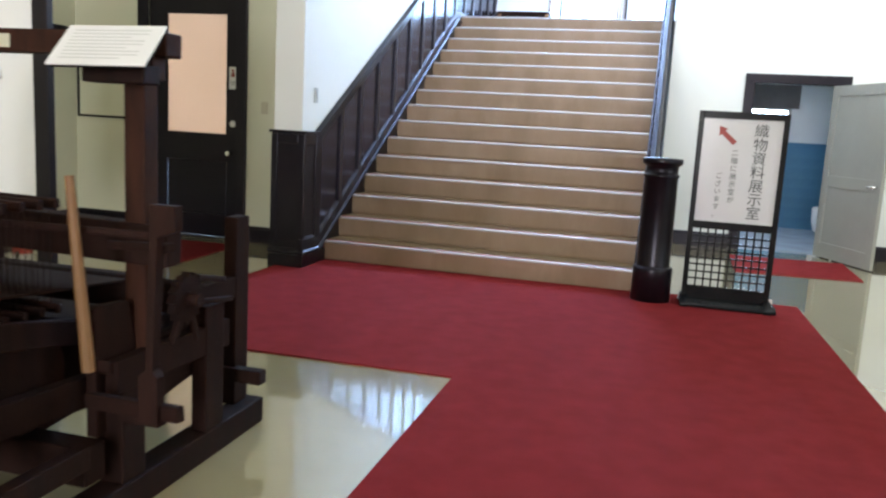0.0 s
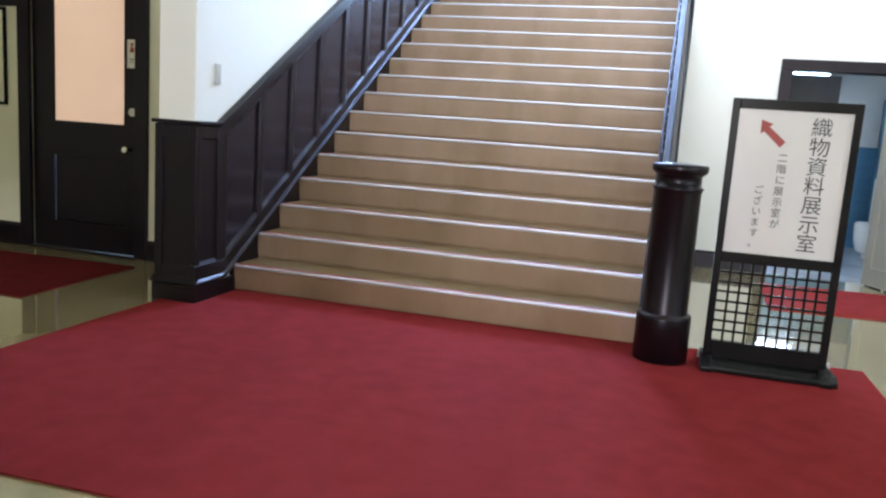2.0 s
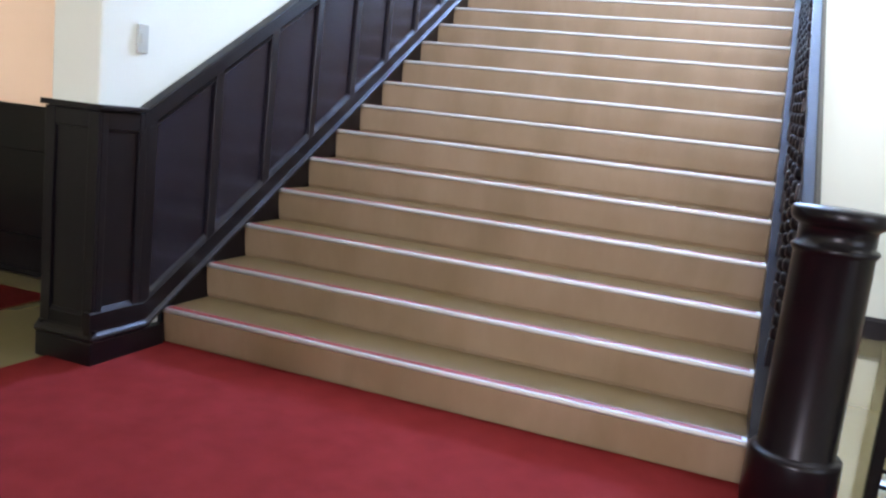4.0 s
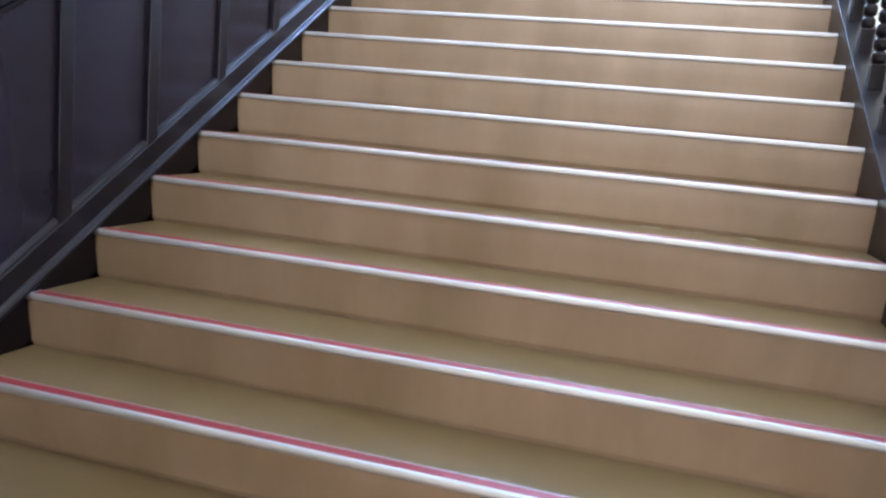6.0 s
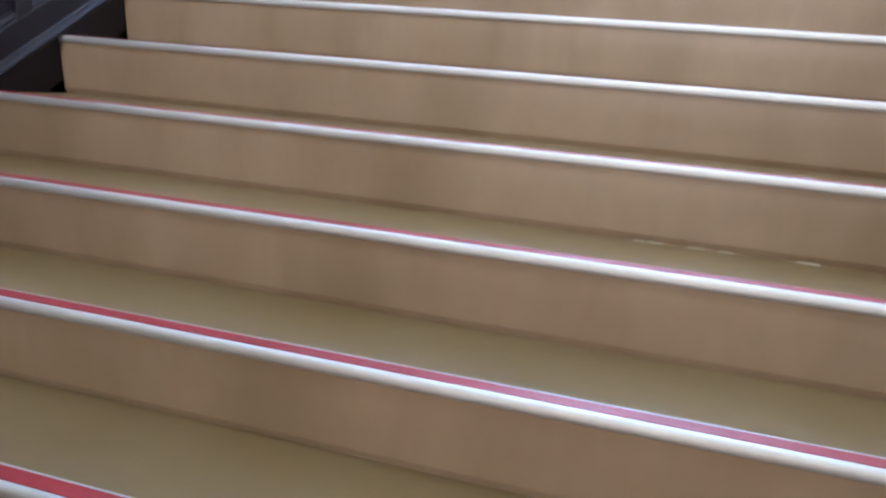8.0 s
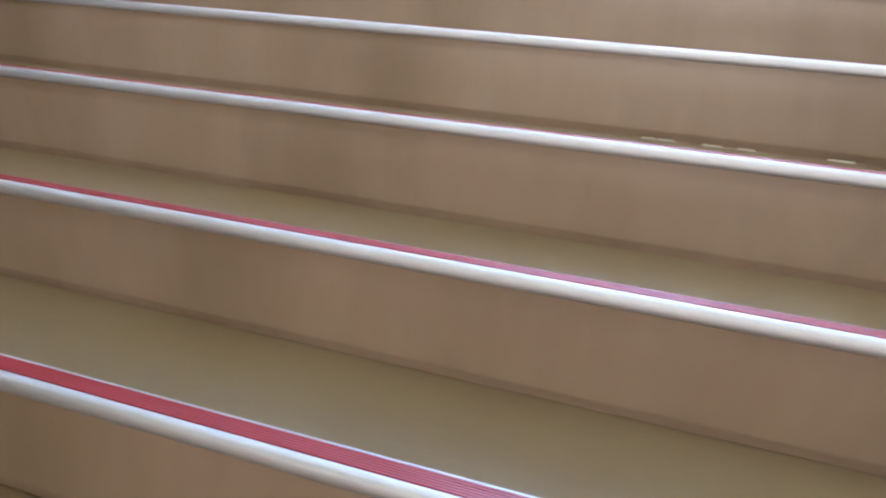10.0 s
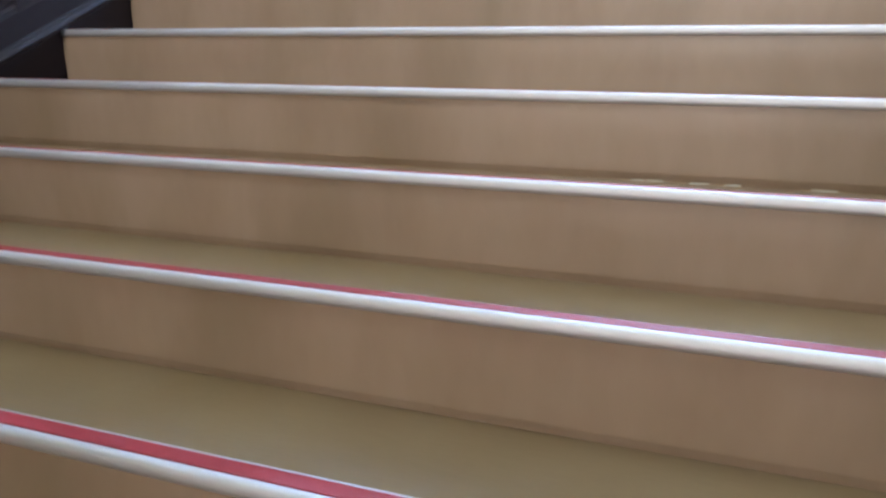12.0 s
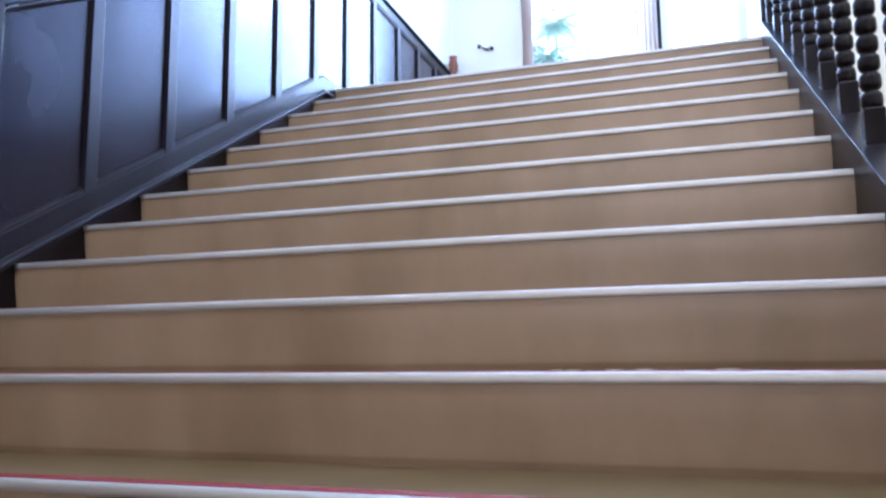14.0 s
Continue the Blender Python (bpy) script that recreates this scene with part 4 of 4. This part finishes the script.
for x in (LX, RX):
    s = 1 if x == RX else -1
    part("sill", boxed(x - 0.05, x + 0.05, -5.75, -3.60, 0.0, 0.105, 0.008), LOOM, loom)
    upright(x - 0.035, -3.685, 0.105, 0.862, 0.055, 0.10)
    upright(x + 0.015, -3.965, 0.105, 0.575, 0.06, 0.12)
    upright(x - 0.021, -4.297, 0.40, 1.345, 0.074, 0.068, WORN)
    upright(x - 0.01, -4.42, 0.105, 0.43, 0.10, 0.11)
    upright(x - 0.021, -4.255, 1.3451, 1.418, 0.07, 0.07, WORN)
    upright(x + 0.01, -5.55, 0.105, 0.84, 0.06, 0.11)
    timber("side_rail", (x - 0.035, -3.68, 0.585), (x - 0.035, -4.10 if x == RX else -5.62, 0.595), 0.05, 0.085)
    timber("side_rail", (x + 0.02, -4.62 if x == RX else -3.72, 0.255), (x + 0.02, -5.62, 0.255), 0.045, 0.07)
    timber("side_rail", (x + 0.02, -3.86, 0.445), (x + 0.02, -4.5 if x == RX else -5.62, 0.455), 0.042, 0.105)
    timber("tenon", (x + s * 0.02, -3.73, 0.235), (x + s * 0.115, -3.73, 0.235), 0.055, 0.055)
    timber("tenon", (x + s * 0.03, -4.46, 0.34), (x + s * 0.17, -4.46, 0.34), 0.05, 0.055)
timber("cross_tie", (LX - 0.05, -3.73, 0.235), (RX + 0.02, -3.73, 0.235), 0.05, 0.055)
timber("top_beam", (LX - 0.08, -4.23, 1.455), (RX + 0.05, -4.23, 1.455), 0.085, 0.075, WORN)
timber("cross_tie", (LX, -5.5, 0.50), (RX, -5.5, 0.50), 0.05, 0.09)
timber("cross_tie", (LX, -4.30, 0.86), (RX + 0.10, -4.30, 0.835), 0.075, 0.13)
timber("bracket", (RX - 0.14, -4.375, 1.355), (RX + 0.07, -4.37, 1.355), 0.085, 0.055)
# boards that close the side below the warp
part("side_board", prismed([(-3.98, 0.315), (-4.10, 0.30), (-4.24, 0.275), (-4.52, 0.265), (-4.52, 0.665), (-4.50, 0.67), (-4.36, 0.66), (-4.33, 0.52), (-4.10, 0.515), (-3.98, 0.55)], "x", RX - 0.055, RX - 0.02, 0.006), LOOM, loom)
part("side_board", prismed([(-4.26, 0.345), (-4.26, 0.385), (-4.52, 0.515), (-4.52, 0.475)], "x", RX - 0.0195, RX + 0.03, 0.005), LOOM, loom)
# warp roller with its ratchet
AX, AZ = -4.14, 0.63
part("warp_roller", rod(bmesh.new(), (LX + 0.04, AX, AZ), (RX + 0.02, AX, AZ), 0.058, 20), LOOM, loom)
ring = []
for k in range(16):
    a = 2 * math.pi * k / 16
    ring += [(AX + 0.092 * math.cos(a), AZ + 0.092 * math.sin(a)), (AX + 0.076 * math.cos(a + 0.07), AZ + 0.076 * math.sin(a + 0.07))]
part("ratchet_wheel", prism(bmesh.new(), ring, "x", RX + 0.021, RX + 0.05), LOOM, loom, "toothed wooden ratchet wheel")
part("axle", rod(bmesh.new(), (RX + 0.05, AX, AZ), (RX + 0.095, AX, AZ), 0.024, 12), LOOM, loom)
timber("pawl", (RX + 0.01, -3.86, 0.645), (RX + 0.035, AX + 0.06, AZ + 0.062), 0.028, 0.022)
timber("pawl", (RX + 0.062, -3.89, 0.583), (RX + 0.062, AX + 0.02, 0.615), 0.022, 0.020)
for a in (4.2, 5.1):
    timber("spoke", (RX + 0.036, AX + 0.07 * math.cos(a), AZ + 0.07 * math.sin(a)), (RX + 0.036, AX + 0.17 * math.cos(a), AZ + 0.17 * math.sin(a)), 0.026, 0.024)
part("warp_sheet", prismed([(-4.02, 0.66), (-5.33, 0.765), (-5.33, 0.772), (-4.02, 0.668)], "x", LX + 0.12, RX - 0.17), LOOM, loom, "sheet of dark warp threads")
# breast beam, cloth roller, heddles, beater, treadles, bench
part("cloth_roller", rod(bmesh.new(), (LX + 0.05, -5.1, 0.58), (RX - 0.06, -5.1, 0.58), 0.05, 18), LOOM, loom)
timber("breast_beam", (LX - 0.02, -5.35, 0.74), (RX + 0.04, -5.35, 0.74), 0.09, 0.06)
timber("seat_plank", (LX, -5.68, 0.56), (RX, -5.68, 0.56), 0.20, 0.035)
for k in range(4):
    y = -4.52 - 0.065 * k
    timber("heddle_bar", (LX + 0.10, y, 0.98), (RX - 0.14, y, 0.97), 0.018, 0.03)
    timber("heddle_bar", (LX + 0.10, y, 0.66), (RX - 0.14, y, 0.655), 0.018, 0.03)
    bm = bmesh.new()
    for j in range(40):
        x = LX + 0.13 + j * 0.023
        rod(bm, (x, y, 0.97), (x, y, 0.67), 0.0016, 4)
    tagged(part("heddle", bm, LOOM, loom, "row of fine dark cords"), kind="stuff")
timber("beater_bar", (LX + 0.02, -4.95, 0.82), (RX - 0.02, -4.95, 0.82), 0.04, 0.055)
timber("beater_bar", (LX + 0.02, -4.95, 0.62), (RX - 0.02, -4.95, 0.62), 0.05, 0.07)
for x in (LX + 0.06, RX - 0.05):
    timber("beater_arm", (x, -4.92, 1.42), (x, -4.95, 0.60), 0.03, 0.05)
for k in range(3):
    x = 0.45 + 0.16 * k
    timber("treadle", (x, -3.95, 0.20), (x, -5.15, 0.10), 0.065, 0.035)
part("side_lath", prismed([(1.452, 0.42), (1.512, 0.42), (1.510, 0.55), (1.496, 0.57), (1.512, 0.93), (1.565, 0.95), (1.565, 1.015), (1.490, 1.015), (1.474, 0.57), (1.452, 0.55)],
                          "y", -4.690, -4.655, 0.003), LOOM, loom)
timber("side_lath", (RX + 0.02, -4.50, 0.86), (1.53, -4.65, 0.90), 0.022, 0.025)
timber("side_lath", (RX + 0.02, -4.60, 0.42), (1.572, -4.672, 0.455), 0.03, 0.045)
timber("cloth_lath", (LX + 0.02, -4.62, 0.90), (RX + 0.19, -4.50, 0.90), 0.014, 0.022)
timber("slanting_arm", (RX - 0.13, -5.30, 0.72), (RX - 0.13, -4.05, 0.50), 0.04, 0.08)
part("cloth_box", boxed(LX + 0.1, RX - 0.16, -4.22, -3.88, 0.28, 0.52, 0.01), LOOM, loom)
timber("slanting_arm", (RX - 0.09, -4.95, 0.42), (RX - 0.09, -3.85, 0.36), 0.04, 0.10)
bm = bmesh.new()
bmesh.ops.create_cone(bm, cap_ends=True, segments=8, radius1=0.020, radius2=0.013, depth=0.58, matrix=Matrix.Translation((1.157, -4.553, 0.77)) @ pose(0, 0, 0, 3, -3, 0))
part("pale_stick", bm, PALE_WOOD, loom, "pale bare wooden stick")
part("cloth_roll", rod(bmesh.new(), (LX + 0.12, -4.66, 0.47), (RX - 0.14, -4.66, 0.47), 0.155, 22), LOOM, loom, "roll of dark cloth")
part("cloth_roll", rod(bmesh.new(), (LX + 0.12, -4.98, 0.40), (RX - 0.12, -4.98, 0.40), 0.13, 22), LOOM, loom, "roll of dark cloth")
timber("treadle_beam", (LX, -4.55, 0.20), (RX, -4.55, 0.20), 0.09, 0.12)
part("metal_plate", boxed(0.60, 0.67, -4.276, -4.272, 1.43, 1.475, 0.001), CHROME, loom, "small metal plate")
bm = bmesh.new()
cord = [(0.56 + 0.055 * math.cos(a) , -4.285, 1.385 + 0.035 * math.sin(a)) for a in [3.4 + 0.4 * k for k in range(9)]]
for a, b in zip(cord, cord[1:]):
    rod(bm, a, b, 0.009, 6)
rod(bm, cord[-1], (0.63, -4.285, 1.33), 0.012, 6)
part("cord", bm, PAPER, loom, "loop of pale cord")
card = thing("reading_board", "white printed information board tilted on the loom post", "information board", at=pose(1.245, -4.425, 1.422, 46, -1, 3))
part("sheet", boxed(-0.160, 0.160, -0.085, 0.085, 0.012, 0.018, 0.001), PAPER, card)
part("backing", boxed(-0.156, 0.156, -0.081, 0.081, 0.0, 0.0118, 0.002), BLACK, card)
for k in range(9):
    part("printed_line", boxed(-0.13, 0.12 - 0.05 * (k % 3 == 2), 0.060 - 0.0150 * k, 0.064 - 0.0150 * k, 0.0181, 0.0186), GREY_PLATE, card)

# standing display panel behind the loom
screen = thing("display_screen", "white standing display screen in a dark wooden frame", "display screen")
part("sheet", boxed(-1.70, -0.225, -3.11, -3.095, 0.78, 2.15), PAPER, screen)
for x0, x1, z0, z1 in ((-0.225, -0.135, 0.0, 2.24), (-1.79, -1.70, 0.0, 2.24), (-1.70, -0.225, 2.15, 2.24), (-1.70, -0.225, 0.70, 0.78)):
    part("frame_bar", boxed(x0, x1, -3.125, -3.08, z0, z1, 0.005), WOOD, screen)
for x in (-0.18, -1.745):
    part("foot", boxed(x - 0.035, x + 0.035, -3.34, -2.86, 0.0, 0.06, 0.008), WOOD, screen)
